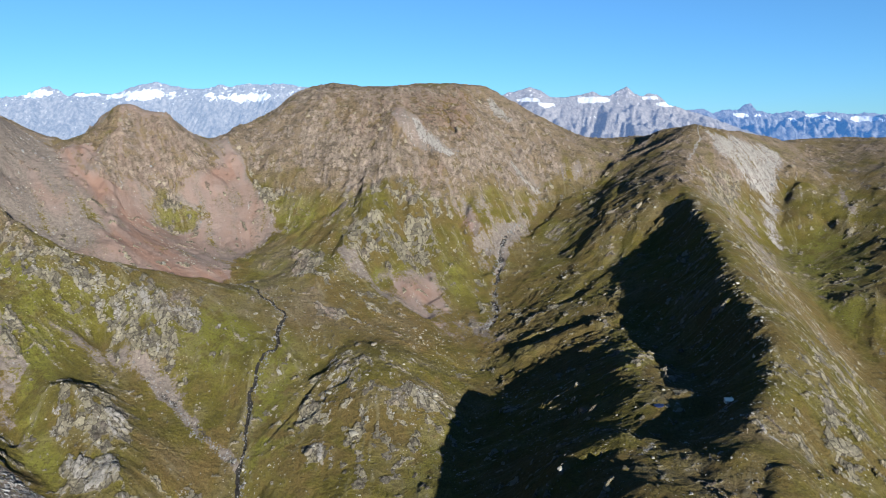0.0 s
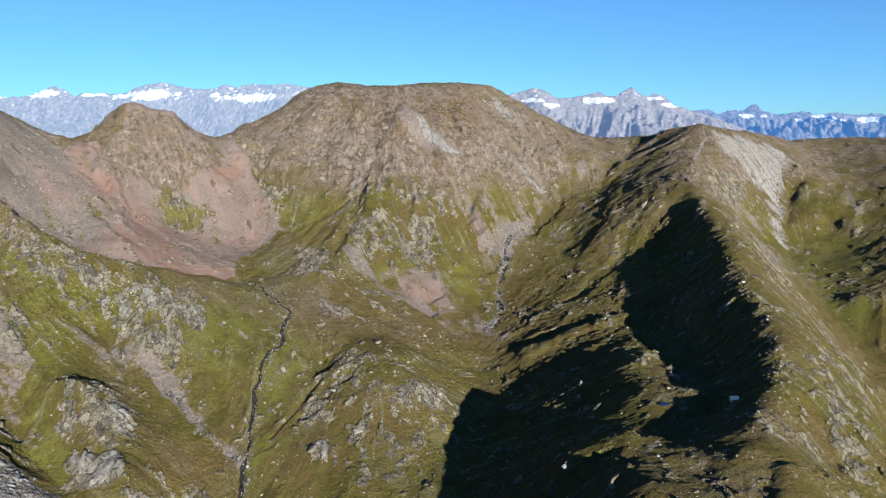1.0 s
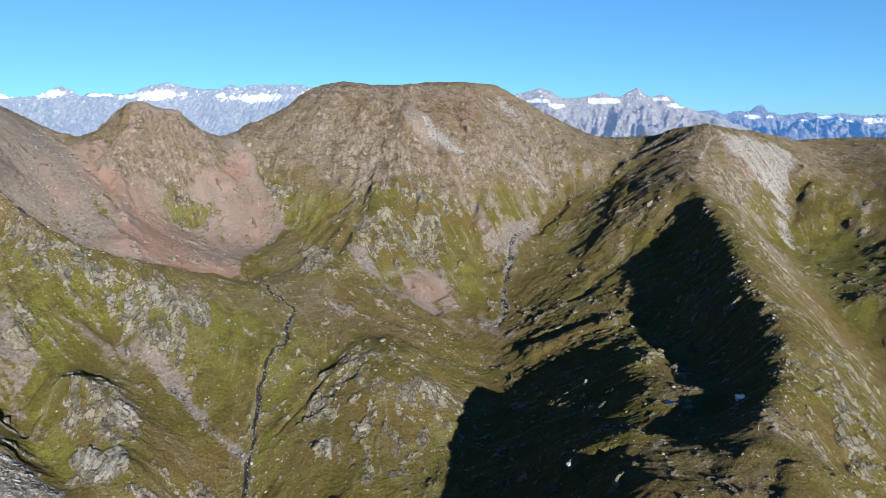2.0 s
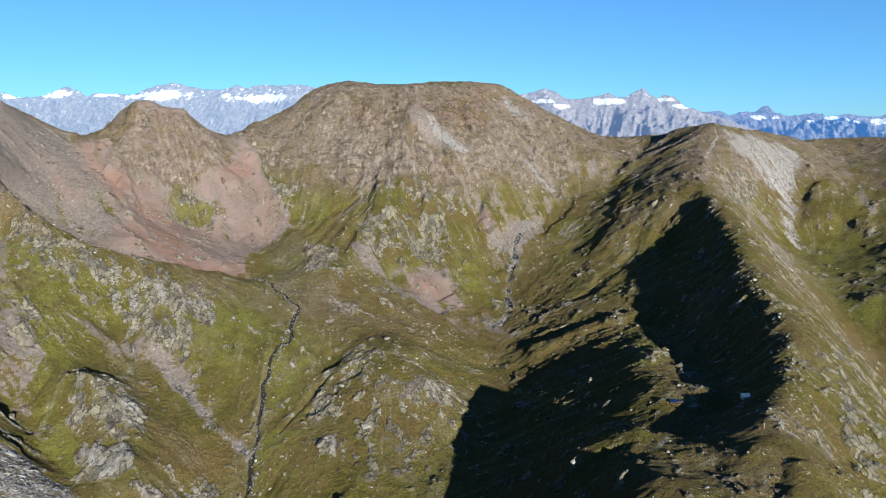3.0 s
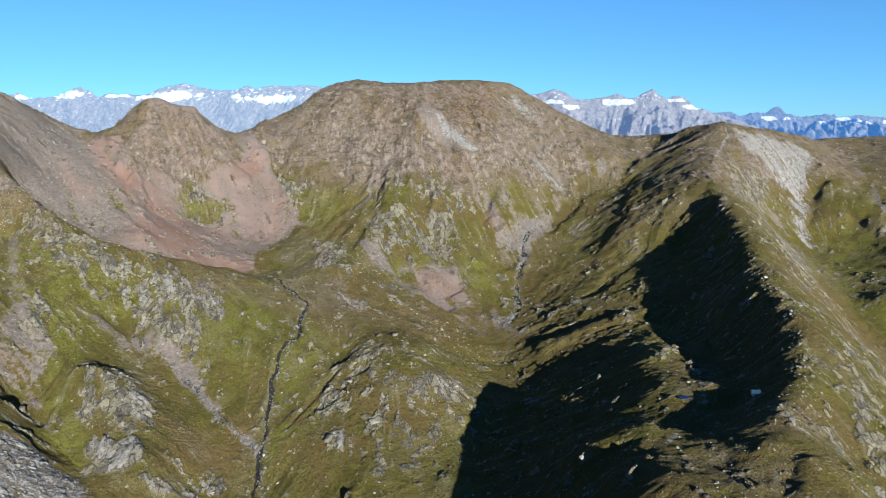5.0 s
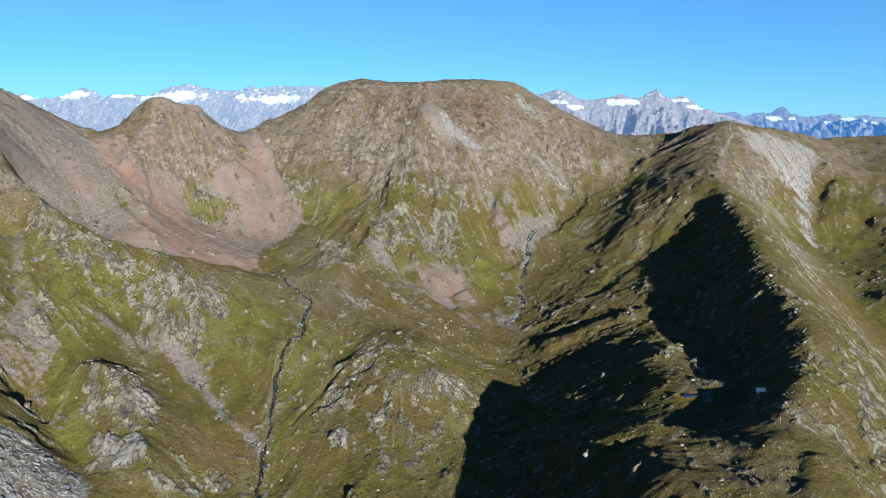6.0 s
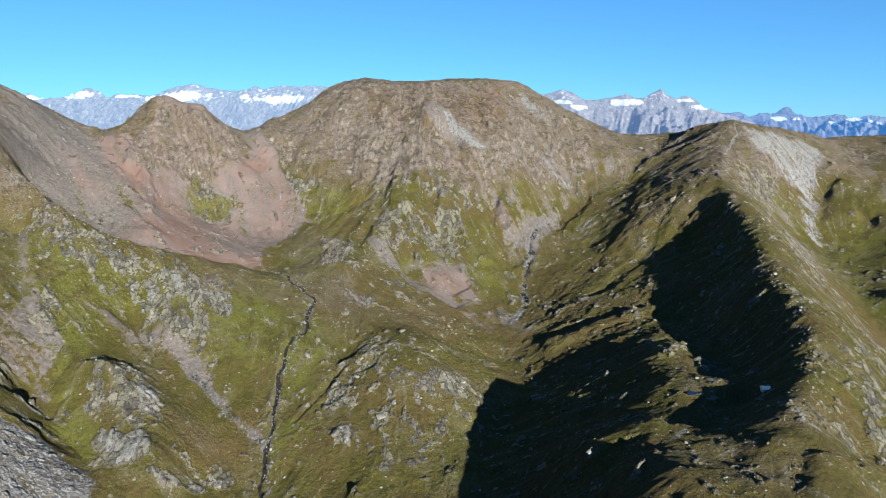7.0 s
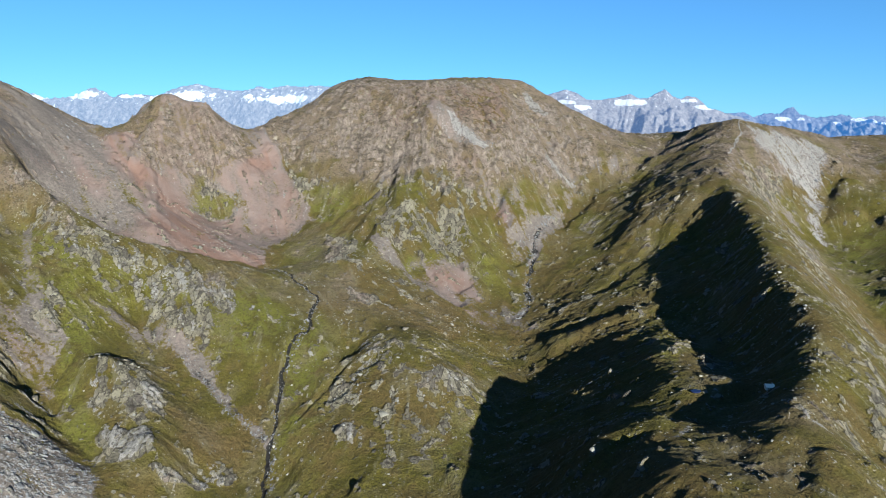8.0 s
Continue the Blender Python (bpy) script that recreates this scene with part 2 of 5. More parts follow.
line("shade_ridge", (467, 1130, 306), (441, 1079, 276), (405, 997, 249), (349, 885, 221), (339, 785, 203), (315, 690, 184), (299, 637, 171), (289, 593, 161), (281, 538, 152), (279, 511, 150), (264, 476, 140), (249, 438, 130), (233, 420, 125), (216, 400, 121), (191, 370, 112))
line("main_stream", (202, 1071, 215), (128, 947, 158), (102, 882, 129), (85, 797, 88), (56, 716, 75), (46, 665, 65), (55, 631, 58), (35, 565, 49), (20, 500, 41), (8, 440, 34), (0, 380, 28), (-10, 250, 10))
line("west_gully", (-212, 744, 129), (-180, 722, 124), (-149, 673, 111), (-152, 610, 93), (-158, 567, 69), (-154, 531, 54), (-150, 502, 42), (-144, 464, 22), (-130, 400, 12))
line("scree_gully", (-319, 603, 106), (-237, 581, 81), (-219, 548, 64), (-183, 519, 50), (-166, 508, 39))
line("left_crest", (-533, 735, 314), (-482, 711, 269), (-458, 696, 242), (-413, 678, 215), (-385, 677, 198), (-346, 681, 180), (-285, 703, 158), (-250, 725, 141), (-212, 744, 129))
slope("left_face", (-443, 654, 181), (-364, 567, 133), (-321, 598, 119), (-265, 601, 112), (-229, 629, 112))
line("behind_left_crest", (-475, 727, 226), (-427, 700, 189), (-391, 695, 173), (-353, 700, 162), (-293, 722, 142), (-256, 744, 128), (-222, 760, 122))
slope("left_knoll", (-315, 506, 84), (-300, 518, 104), (-287, 518, 102), (-271, 527, 92), (-247, 535, 68), (-292, 537, 91), (-264, 545, 76))
slope("left_knoll_foot", (-268, 439, 45), (-228, 454, 60), (-196, 462, 30))
line("debris_crest", (-360, 480, 118), (-330, 455, 95), (-305, 438, 72), (-280, 424, 57), (-250, 408, 41))
line("behind_debris", (-344, 492, 84), (-320, 476, 70), (-294, 455, 54), (-266, 438, 41))
slope("debris_slope", (-300, 385, 78), (-265, 400, 48), (-390, 400, 125), (-200, 380, 15))
line("middle_knoll", (-102, 601, 73), (-87, 588, 84), (-80, 620, 91), (-52, 625, 93), (-33, 581, 86), (-13, 556, 79))
slope("middle_knoll_foot", (-95, 495, 51), (-61, 515, 54), (-36, 458, 37), (-2, 459, 37), (-96, 460, 31))
slope("red_bowl", (-487, 789, 249), (-421, 802, 228), (-350, 742, 182), (-275, 772, 147), (-328, 863, 171), (-222, 868, 150))
slope("west_face", (-380, 896, 251), (-483, 903, 280))
slope("bowl_side", (-267, 983, 237), (-215, 1043, 277), (-134, 954, 213), (-163, 836, 153))
slope("summit_face", (-34, 1061, 308), (-71, 982, 237), (-69, 857, 172), (-122, 759, 133))
slope("summit_ribs", (121, 1195, 333), (49, 1028, 272), (45, 922, 169), (-11, 865, 147), (33, 823, 118), (-50, 776, 114), (10, 750, 90))
slope("summit_side", (147, 1047, 232), (195, 1060, 214))
slope("saddle_slope", (260, 1110, 247), (277, 1058, 208), (359, 1156, 250))
slope("shade_slope", (247, 852, 172), (190, 881, 138), (136, 819, 113), (171, 724, 107), (182, 651, 103), (103, 657, 80))
line("shade_rib", (306, 852, 188), (288, 793, 157), (232, 695, 124))
line("shade_wall", (330, 850, 197), (318, 790, 181), (296, 698, 161), (273, 622, 144), (263, 560, 134), (258, 512, 128), (240, 478, 116))
line("hollow", (240, 640, 112), (232, 560, 101), (224, 500, 100), (205, 450, 100), (186, 418, 95), (166, 424, 95))
slope("hut_knoll", (170, 540, 104), (188, 489, 101), (167, 453, 100))
slope("bench_back", (122, 468, 80), (142, 508, 86), (112, 440, 84), (146, 430, 93))
slope("bench", (130, 410, 106), (156, 361, 100), (206, 349, 107), (173, 340, 101), (125, 339, 107))
slope("bench_edge", (86, 396, 88), (93, 404, 92))
line("bench_foot", (38, 400, 40), (58, 460, 48), (80, 530, 57), (100, 600, 68))
slope("bench_trim", (87, 368, 78), (99, 383, 85), (82, 359, 72), (103, 362, 97), (64, 620, 53), (91, 614, 61), (55, 646, 58), (189, 484, 110), (194, 470, 110), (203, 468, 112), (207, 462, 112), (181, 493, 107), (191, 566, 106), (190, 599, 104), (180, 540, 106))
slope("bench_near", (62, 330, 66), (84, 280, 80), (120, 240, 88), (190, 260, 92), (20, 300, 25))
slope("sunny_slope", (325, 546, 134), (363, 530, 105), (273, 432, 116), (257, 387, 93), (260, 366, 86))
slope("sunny_foot", (300, 340, 60), (360, 400, 55), (430, 500, 50))
line("east_gully", (501, 1018, 208), (495, 935, 143), (508, 909, 127), (469, 801, 108), (466, 724, 87), (440, 600, 50), (400, 440, 15), (380, 300, -10))
slope("east_side", (479, 1030, 234), (453, 925, 161))
slope("east_hills", (683, 1155, 240), (661, 1021, 208), (562, 1021, 190), (591, 968, 175), (572, 935, 147), (522, 832, 116), (503, 739, 110))
line("east_rim", (760, 1000, 235), (720, 850, 190), (700, 700, 170), (720, 500, 150))
line("west_back", (-640, 985, 285), (-570, 990, 262), (-525, 995, 246), (-485, 1010, 240), (-455, 1060, 262), (-400, 1090, 262), (-365, 1100, 246), (-335, 1140, 252), (-300, 1200, 280), (-255, 1290, 325))
line("summit_back", (-190, 1330, 285), (-100, 1350, 300), (0, 1370, 300), (110, 1350, 295), (190, 1340, 280), (285, 1365, 255), (400, 1520, 225))
line("east_back", (500, 1190, 270), (590, 1250, 255), (700, 1340, 240), (860, 1420, 235), (1080, 1430, 230))
line("north_side", (-700, 1250, 180), (-400, 1380, 180), (-100, 1500, 210), (200, 1520, 220))
line("north_valley", (-800, 1700, 90), (0, 1800, 90), (470, 1720, 190), (900, 1650, 120))
slope("south_ground", (-450, 200, 120), (-200, 150, 20), (0, 100, 0), (200, 120, 30), (450, 150, 20))
slope("outer_west", (-900, 600, 330), (-900, 900, 330), (-800, 350, 260))


_anchor = np.unique(np.round(np.array(ANCHORS, float), 1), axis=0)
_keep = np.ones(len(_anchor), bool)
for _i in range(len(_anchor)):
    if _keep[_i]:
        _near = np.hypot(*(_anchor[_i + 1:, :2] - _anchor[_i, :2]).T) < 4.0
        _keep[_i + 1:][_near] = False
_anchor = _anchor[_keep]


def surface(anchor):
    """A sheet drawn taut over the anchors: straight slopes, with creases along crests and beds."""
    xy, z = anchor[:, :2] / 100.0, anchor[:, 2]
    n = len(xy)
    k = np.zeros((n + 3, n + 3))
    k[:n, :n] = np.hypot(xy[:, None, 0] - xy[None, :, 0], xy[:, None, 1] - xy[None, :, 1])
    k[:n, n:] = np.c_[np.ones(n), xy]
    k[n:, :n] = k[:n, n:].T
    w = np.linalg.solve(k + np.diag([-0.004] * n + [0.0] * 3), np.r_[z, 0, 0, 0])
    return xy, w


_sxy, _sw = surface(_anchor)
GX, GY = np.arange(-1100.0, 1301.0, 6.0), np.arange(-60.0, 1951.0, 6.0)


def sheet(gx, gy):
    out = np.zeros((len(gy), len(gx)))
    x = gx / 100.0
    for j, y in enumerate(gy / 100.0):
        d = np.sqrt((x[:, None] - _sxy[None, :, 0]) ** 2 + (y - _sxy[None, :, 1]) ** 2)
        out[j] = d @ _sw[:-3] + _sw[-3] + _sw[-2] * x + _sw[-1] * y
    return out


GZ = sheet(GX, GY)


def bilinear(field, x, y):
    u = np.clip((x - GX[0]) / 6.0, 0, len(GX) - 1.001)
    v = np.clip((y - GY[0]) / 6.0, 0, len(GY) - 1.001)
    i, j = u.astype(int), v.astype(int)
    a, b = u - i, v - j
    return (field[j, i] * (1 - a) + field[j, i + 1] * a) * (1 - b) + (field[j + 1, i] * (1 - a) + field[j + 1, i + 1] * a) * b

# ---- value noise on numpy arrays ----
_table = np.random.RandomState(7).rand(256, 256)


def vnoise(x, y):
    i, j = np.floor(x).astype(np.int64), np.floor(y).astype(np.int64)
    u, v = x - i, y - j
    u, v = u * u * u * (u * (u * 6 - 15) + 10), v * v * v * (v * (v * 6 - 15) + 10)
    i0, j0, i1, j1 = i & 255, j & 255, (i + 1) & 255, (j + 1) & 255
    a = _table[i0, j0] * (1 - u) + _table[i1, j0] * u
    b = _table[i0, j1] * (1 - u) + _table[i1, j1] * u
    return (a * (1 - v) + b * v) * 2 - 1


def fbm(x, y, size, octaves=4, gain=0.5, shift=0.0):
    out, amp, f = 0.0, 1.0, 1.0 / size
    for k in range(octaves):
        c, s = math.cos(0.6 * k + shift), math.sin(0.6 * k + shift)
        out = out + amp * vnoise((c * x - s * y) * f + 17.3 * k + shift, (s * x + c * y) * f - 9.1 * k + shift)
        amp, f = amp * gain, f * 2.03
    return out


def ridged(x, y, size, octaves=4, gain=0.5, shift=0.0):
    out, amp, f = 0.0, 1.0, 1.0 / size
    for k in range(octaves):
        c, s = math.cos(0.7 * k + shift), math.sin(0.7 * k + shift)
        out = out + amp * (1 - 2 * np.abs(vnoise((c * x - s * y) * f + 5.7 * k + shift, (s * x + c * y) * f + 3.3 * k + shift)))
        amp, f = amp * gain, f * 2.03
    return out


def smooth(a, lo, hi):
    t = np.clip((a - lo) / (hi - lo), 0, 1)
    return t * t * (3 - 2 * t)


def zone(x, y, cx, cy, rx, ry, turn=0.0):
    """1 inside an ellipse of the plan, fading to 0 around its rim."""
    c, s = math.cos(radians(turn)), math.sin(radians(turn))
    u, v = (c * (x - cx) + s * (y - cy)) / rx, (-s * (x - cx) + c * (y - cy)) / ry
    return smooth(-np.sqrt(u * u + v * v), -1.35, -0.65)


def along(x, y, points, width):
    """1 on a path of the plan, fading to 0 at its width."""
    best = np.full(np.shape(x), 1e9)
    for (ax, ay), (bx, by) in zip(points, points[1:]):
        dx, dy = bx - ax, by - ay
        t = np.clip(((x - ax) * dx + (y - ay) * dy) / (dx * dx + dy * dy), 0, 1)
        best = np.minimum(best, np.hypot(x - ax - t * dx, y - ay - t * dy))
    return smooth(-best, -width, -width * 0.35)


def box(a, n):
    """Blur by n cells each way."""
    for axis in (0, 1):
        pad = [(0, 0), (0, 0)]
        pad[axis] = (n + 1, n)
        c = np.cumsum(np.pad(a, pad, mode="edge"), axis=axis)
        a = (np.take(c, range(2 * n + 1, c.shape[axis]), axis=axis) - np.take(c, range(0, c.shape[axis] - 2 * n - 1), axis=axis)) / (2 * n + 1)
    return a


# what runs down the slopes: gullies, ribs and debris streaks follow the line of fall
FX, FY, FS = -820.0, 240.0, 2.0
_fx, _fy = np.meshgrid(np.arange(FX, 1001, FS), np.arange(FY, 1401, FS))
_base = box(box(bilinear(GZ, _fx, _fy), 5), 5)
_dy, _dx = np.gradient(_base, FS)
_len = np.hypot(_dx, _dy) + 0.02
_dx, _dy = _dx / _len, _dy / _len
STEEP = np.clip(box(_len, 3), 0, 2)


def sample(field, x, y):
    u = np.clip((x - FX) / FS, 0, field.shape[1] - 1.001)
    v = np.clip((y - FY) / FS, 0, field.shape[0] - 1.001)
    i, j = u.astype(int), v.astype(int)
    a, b = u - i, v - j
    return (field[j, i] * (1 - a) + field[j, i + 1] * a) * (1 - b) + (field[j + 1, i] * (1 - a) + field[j + 1, i + 1] * a) * b


def streaks(seed, blur, reach):
    """Noise drawn out along the line of fall, with a mean of 0 and a spread of 1."""
    white = np.random.RandomState(seed).rand(*_fx.shape)
    if blur:
        white = box(box(white, blur), blur)
    total = white.copy()
    for sign in (1, -1):
        i, j = np.meshgrid(np.arange(_fx.shape[1], dtype=float), np.arange(_fx.shape[0], dtype=float))
        for k in range(reach):
            a, b = np.clip(np.rint(i).astype(int), 0, _fx.shape[1] - 1), np.clip(np.rint(j).astype(int), 0, _fx.shape[0] - 1)
            i, j = i + sign * _dx[b, a], j + sign * _dy[b, a]
            a, b = np.clip(np.rint(i).astype(int), 0, _fx.shape[1] - 1), np.clip(np.rint(j).astype(int), 0, _fx.shape[0] - 1)
            total += white[b, a] * (1 - k / reach)
    total = total - box(total, max(6, blur * 5))
    return total / total.std()


RILL, RIB, SPUR, GRAIN = streaks(1, 0, 14), streaks(2, 2, 22), streaks(3, 6, 34), streaks(4, 1, 8)


# what covers the slopes, area by area of the plan
COVER = {k: np.zeros_like(_fx) for k in ("rock", "scree", "red", "lush", "heath", "pale", "slab", "calm")}


def area(kind, weight, soft, *corners):
    """More (or less) of a kind of ground inside a polygon of the plan, fading over a soft rim."""
    px, py = [c[0] for c in corners], [c[1] for c in corners]
    i0, i1 = int(max(0, (min(px) - soft - FX) // FS)), int((max(px) + soft - FX) // FS + 2)
    j0, j1 = int(max(0, (min(py) - soft - FY) // FS)), int((max(py) + soft - FY) // FS + 2)
    x, y = _fx[j0:j1, i0:i1], _fy[j0:j1, i0:i1]
    best, inside = np.full(x.shape, 1e9), np.zeros(x.shape, bool)
    for (ax, ay), (bx, by) in zip(corners, corners[1:] + corners[:1]):
        dx, dy = bx - ax, by - ay
        t = np.clip(((x - ax) * dx + (y - ay) * dy) / (dx * dx + dy * dy + 1e-9), 0, 1)
        best = np.minimum(best, np.hypot(x - ax - t * dx, y - ay - t * dy))
        if dy:
            inside ^= ((ay > y) != (by > y)) & (x < ax + (y - ay) / dy * dx)
    COVER[kind][j0:j1, i0:i1] += weight * smooth(np.where(inside, best, -best), -soft, soft)


area("red", 0.66, 16, (-405, 832), (-392, 880), (-364, 880), (-323, 913), (-291, 1000), (-266, 1000), (-197, 898), (-214, 871), (-236, 811), (-238, 769), (-266, 754), (-295, 745), (-334, 748), (-363, 766))
area("scree", 0.95, 10, (-405, 832), (-391, 877), (-364, 880), (-323, 913), (-291, 1000), (-266, 1000), (-197, 898), (-214, 871), (-236, 811), (-238, 769), (-266, 754), (-295, 745), (-334, 748), (-363, 766))
area("red", 0.90, 14, (-471, 880), (-440, 901), (-420, 853), (-402, 850), (-398, 817), (-438, 838))
area("scree", 0.75, 12, (-471, 880), (-440, 901), (-420, 853), (-402, 850), (-398, 817), (-438, 838))
area("scree", 0.80, 12, (-322, 1009), (-302, 1042), (-266, 1000), (-284, 970), (-304, 988))
area("red", 0.45, 20, (-322, 1009), (-302, 1042), (-266, 1000), (-284, 970), (-304, 988))
area("scree", 0.85, 14, (-503, 757), (-500, 817), (-480, 868), (-428, 832), (-396, 811), (-361, 769), (-315, 748), (-343, 742), (-414, 757), (-466, 751), (-487, 730))
area("red", 0.42, 24, (-503, 757), (-500, 817), (-480, 868), (-428, 832), (-396, 811), (-361, 769), (-315, 748), (-343, 742), (-414, 757), (-466, 751), (-487, 730))
area("scree", -1.00, 14, (-357, 880), (-343, 904), (-308, 898), (-298, 877), (-323, 862), (-350, 850))
area("red", -1.30, 10, (-357, 880), (-343, 904), (-308, 898), (-298, 877), (-323, 862), (-350, 850))
area("lush", 0.80, 12, (-357, 880), (-343, 904), (-308, 898), (-298, 877), (-323, 862), (-350, 850))
area("scree", 0.60, 7, (-125, 829), (-103, 826), (-57, 784), (-16, 757), (10, 751), (-2, 733), (-42, 757), (-92, 787))
area("red", 0.50, 14, (-102, 814), (-57, 784), (11, 829), (31, 766), (3, 730), (-42, 757))
area("scree", 0.62, 9, (-30, 802), (11, 829), (31, 766), (3, 730), (-22, 754))
area("scree", 0.75, 8, (-49, 1090), (-12, 1087), (14, 1054), (48, 1024), (13, 1018), (-12, 1030), (-38, 1051))
area("pale", 0.60, 3, (114, 1219), (129, 1213), (159, 1177), (151, 1168), (121, 1198))
area("pale", 0.70, 5, (140, 1063), (194, 1051), (178, 1039), (138, 1045))
area("scree", 0.50, 10, (211, 1099), (261, 1114), (285, 1096), (244, 1078), (206, 1069))
area("scree", 0.60, 9, (74, 898), (148, 976), (179, 1045), (192, 1039), (141, 925), (100, 883))
area("scree", 0.45, 9, (3, 742), (43, 745), (72, 772), (90, 692), (53, 694), (10, 706))
area("scree", 0.82, 12, (467, 1108), (513, 1114), (578, 1129), (607, 1108), (578, 1069), (556, 1030), (511, 916), (499, 925), (526, 1012), (503, 1045), (465, 1066))
area("pale", 0.66, 10, (467, 1108), (513, 1114), (578, 1129), (607, 1108), (578, 1069), (556, 1030), (511, 916), (499, 925), (526, 1012), (503, 1045), (465, 1066))
area("scree", 0.75, 7, (668, 1081), (655, 1027), (642, 952), (621, 916), (636, 994))
area("scree", 0.62, 7, (-400, 550), (-383, 551), (-363, 539), (-333, 508), (-303, 479), (-309, 472), (-342, 500), (-359, 496))
area("red", 0.50, 14, (-400, 550), (-383, 551), (-363, 539), (-333, 508), (-303, 479), (-309, 472), (-342, 500), (-359, 496))
area("scree", 0.60, 9, (-341, 589), (-312, 599), (-280, 599), (-232, 581), (-219, 551), (-238, 554), (-277, 577), (-314, 583))
area("red", 0.25, 14, (-341, 589), (-312, 599), (-280, 599), (-232, 581), (-219, 551), (-238, 554), (-277, 577), (-314, 583))
area("scree", 1.10, 6, (-345, 439), (-316, 439), (-298, 445), (-266, 430), (-247, 415), (-244, 388), (-288, 353))
area("rock", 0.28, 10, (-325, 632), (-311, 653), (-286, 674), (-252, 677), (-225, 635), (-246, 608), (-257, 595), (-292, 616), (-321, 622))
area("rock", 0.22, 14, (-459, 652), (-417, 667), (-342, 673), (-286, 676), (-202, 712), (-237, 665), (-325, 632), (-366, 608), (-412, 577))
area("rock", 0.30, 6, (-387, 583), (-380, 596), (-354, 562), (-357, 545))
area("rock", 0.16, 14, (-444, 652), (-342, 673), (-234, 694), (-207, 641), (-244, 604), (-327, 610), (-383, 551))
area("rock", 0.12, 8, (-276, 469), (-259, 484), (-238, 485), (-221, 442), (-242, 437), (-261, 451))
area("rock", 0.18, 10, (-300, 502), (-301, 536), (-270, 530), (-241, 526), (-229, 491), (-230, 463), (-254, 464), (-278, 478))
area("rock", 0.12, 7, (-217, 436), (-198, 469), (-171, 473), (-172, 457), (-213, 434))
area("rock", 0.12, 10, (-109, 538), (-95, 577), (-79, 617), (-43, 581), (8, 577), (7, 544), (-38, 499), (-81, 478), (-101, 488))
area("rock", 0.17, 25, (-307, 1030), (-215, 1153), (108, 1222), (259, 1201), (199, 1087), (145, 1024), (55, 976), (12, 883), (-61, 844), (-110, 889), (-182, 949), (-240, 955))
area("heath", 0.70, 40, (-307, 1030), (-215, 1153), (108, 1222), (259, 1201), (199, 1087), (145, 1024), (55, 976), (-117, 955), (-188, 988), (-247, 988))
area("red", 0.60, 20, (56, 1201), (97, 1216), (50, 1069), (14, 1075))
area("red", 0.50, 14, (5, 1012), (39, 1003), (13, 964), (-19, 976))
area("red", 0.55, 14, (53, 943), (78, 946), (71, 907), (47, 907))
area("pale", 0.50, 4, (-8, 1081), (14, 1048), (48, 1021), (26, 1015), (0, 1036), (-17, 1066))
area("red", 0.45, 30, (-176, 1150), (76, 1201), (88, 1099), (-20, 1018), (-128, 1057))
area("rock", 0.28, 10, (-70, 874), (-34, 904), (12, 904), (34, 871), (11, 841), (-31, 832))
area("rock", 0.58, 14, (-455, 916), (-422, 973), (-363, 997), (-319, 982), (-291, 967), (-317, 919), (-366, 886), (-417, 871))
area("red", 0.42, 20, (-455, 916), (-422, 973), (-363, 997), (-319, 982), (-291, 967), (-317, 919), (-366, 886), (-417, 871))
area("rock", 0.30, 14, (-566, 823), (-563, 859), (-486, 880), (-481, 856), (-500, 817), (-504, 724))
area("rock", 0.20, 10, (-176, 832), (-131, 823), (-110, 766), (-130, 724), (-172, 778))
area("rock", 0.20, 10, (82, 1012), (169, 1141), (219, 1150), (199, 1087), (126, 1012))
area("rock", 0.17, 14, (298, 607), (323, 575), (337, 526), (358, 505), (263, 359), (229, 343), (241, 403), (261, 460), (278, 518))
area("rock", 0.42, 8, (417, 1000), (480, 1033), (498, 1009), (441, 940), (397, 928))
area("rock", 0.08, 8, (139, 452), (161, 422), (152, 377), (125, 380), (110, 404))
area("lush", 1.20, 9, (-332, 505), (-314, 506), (-272, 466), (-271, 446), (-303, 469))
area("lush", 0.90, 12, (-446, 656), (-392, 620), (-344, 529), (-314, 506), (-315, 544), (-352, 580), (-380, 626))
area("lush", 0.75, 10, (-143, 661), (-125, 629), (-130, 541), (-139, 497), (-155, 586))
area("lush", 0.60, 16, (-220, 778), (-169, 874), (-114, 802), (-151, 775), (-182, 730))
area("lush", 0.80, 20, (496, 895), (574, 925), (592, 868), (495, 712), (487, 772))
area("lush", 0.70, 8, (-67, 823), (-45, 808), (11, 829), (4, 808), (-58, 793))
area("lush", 0.75, 6, (181, 586), (204, 562), (171, 505), (159, 542))
area("lush", 0.35, 10, (-112, 1084), (-58, 1084), (-38, 1048), (-90, 1036))
area("lush", 0.40, 12, (-228, 937), (-182, 949), (-142, 895), (-188, 895))
area("lush", 0.40, 12, (-117, 955), (-69, 964), (-50, 910), (-103, 901))
area("lush", 0.35, 12, (156, 1195), (219, 1210), (246, 1189), (189, 1144))
area("lush", 0.50, 14, (-3, 868), (52, 919), (64, 853), (32, 808))
area("heath", 0.20, 20, (-112, 692), (10, 733), (21, 661), (-47, 631), (-93, 641))
area("heath", 0.25, 16, (-244, 521), (-181, 514), (-161, 475), (-206, 457), (-226, 478))
area("heath", 0.30, 18, (155, 377), (227, 406), (236, 355), (159, 329))
area("heath", 0.35, 25, (500, 937), (418, 677), (448, 643), (317, 545))
area("pale", 0.61, 2, (-273, 472), (-263, 472), (-250, 470), (-240, 475), (-226, 455), (-225, 445), (-231, 442), (-242, 437), (-253, 446), (-264, 457))
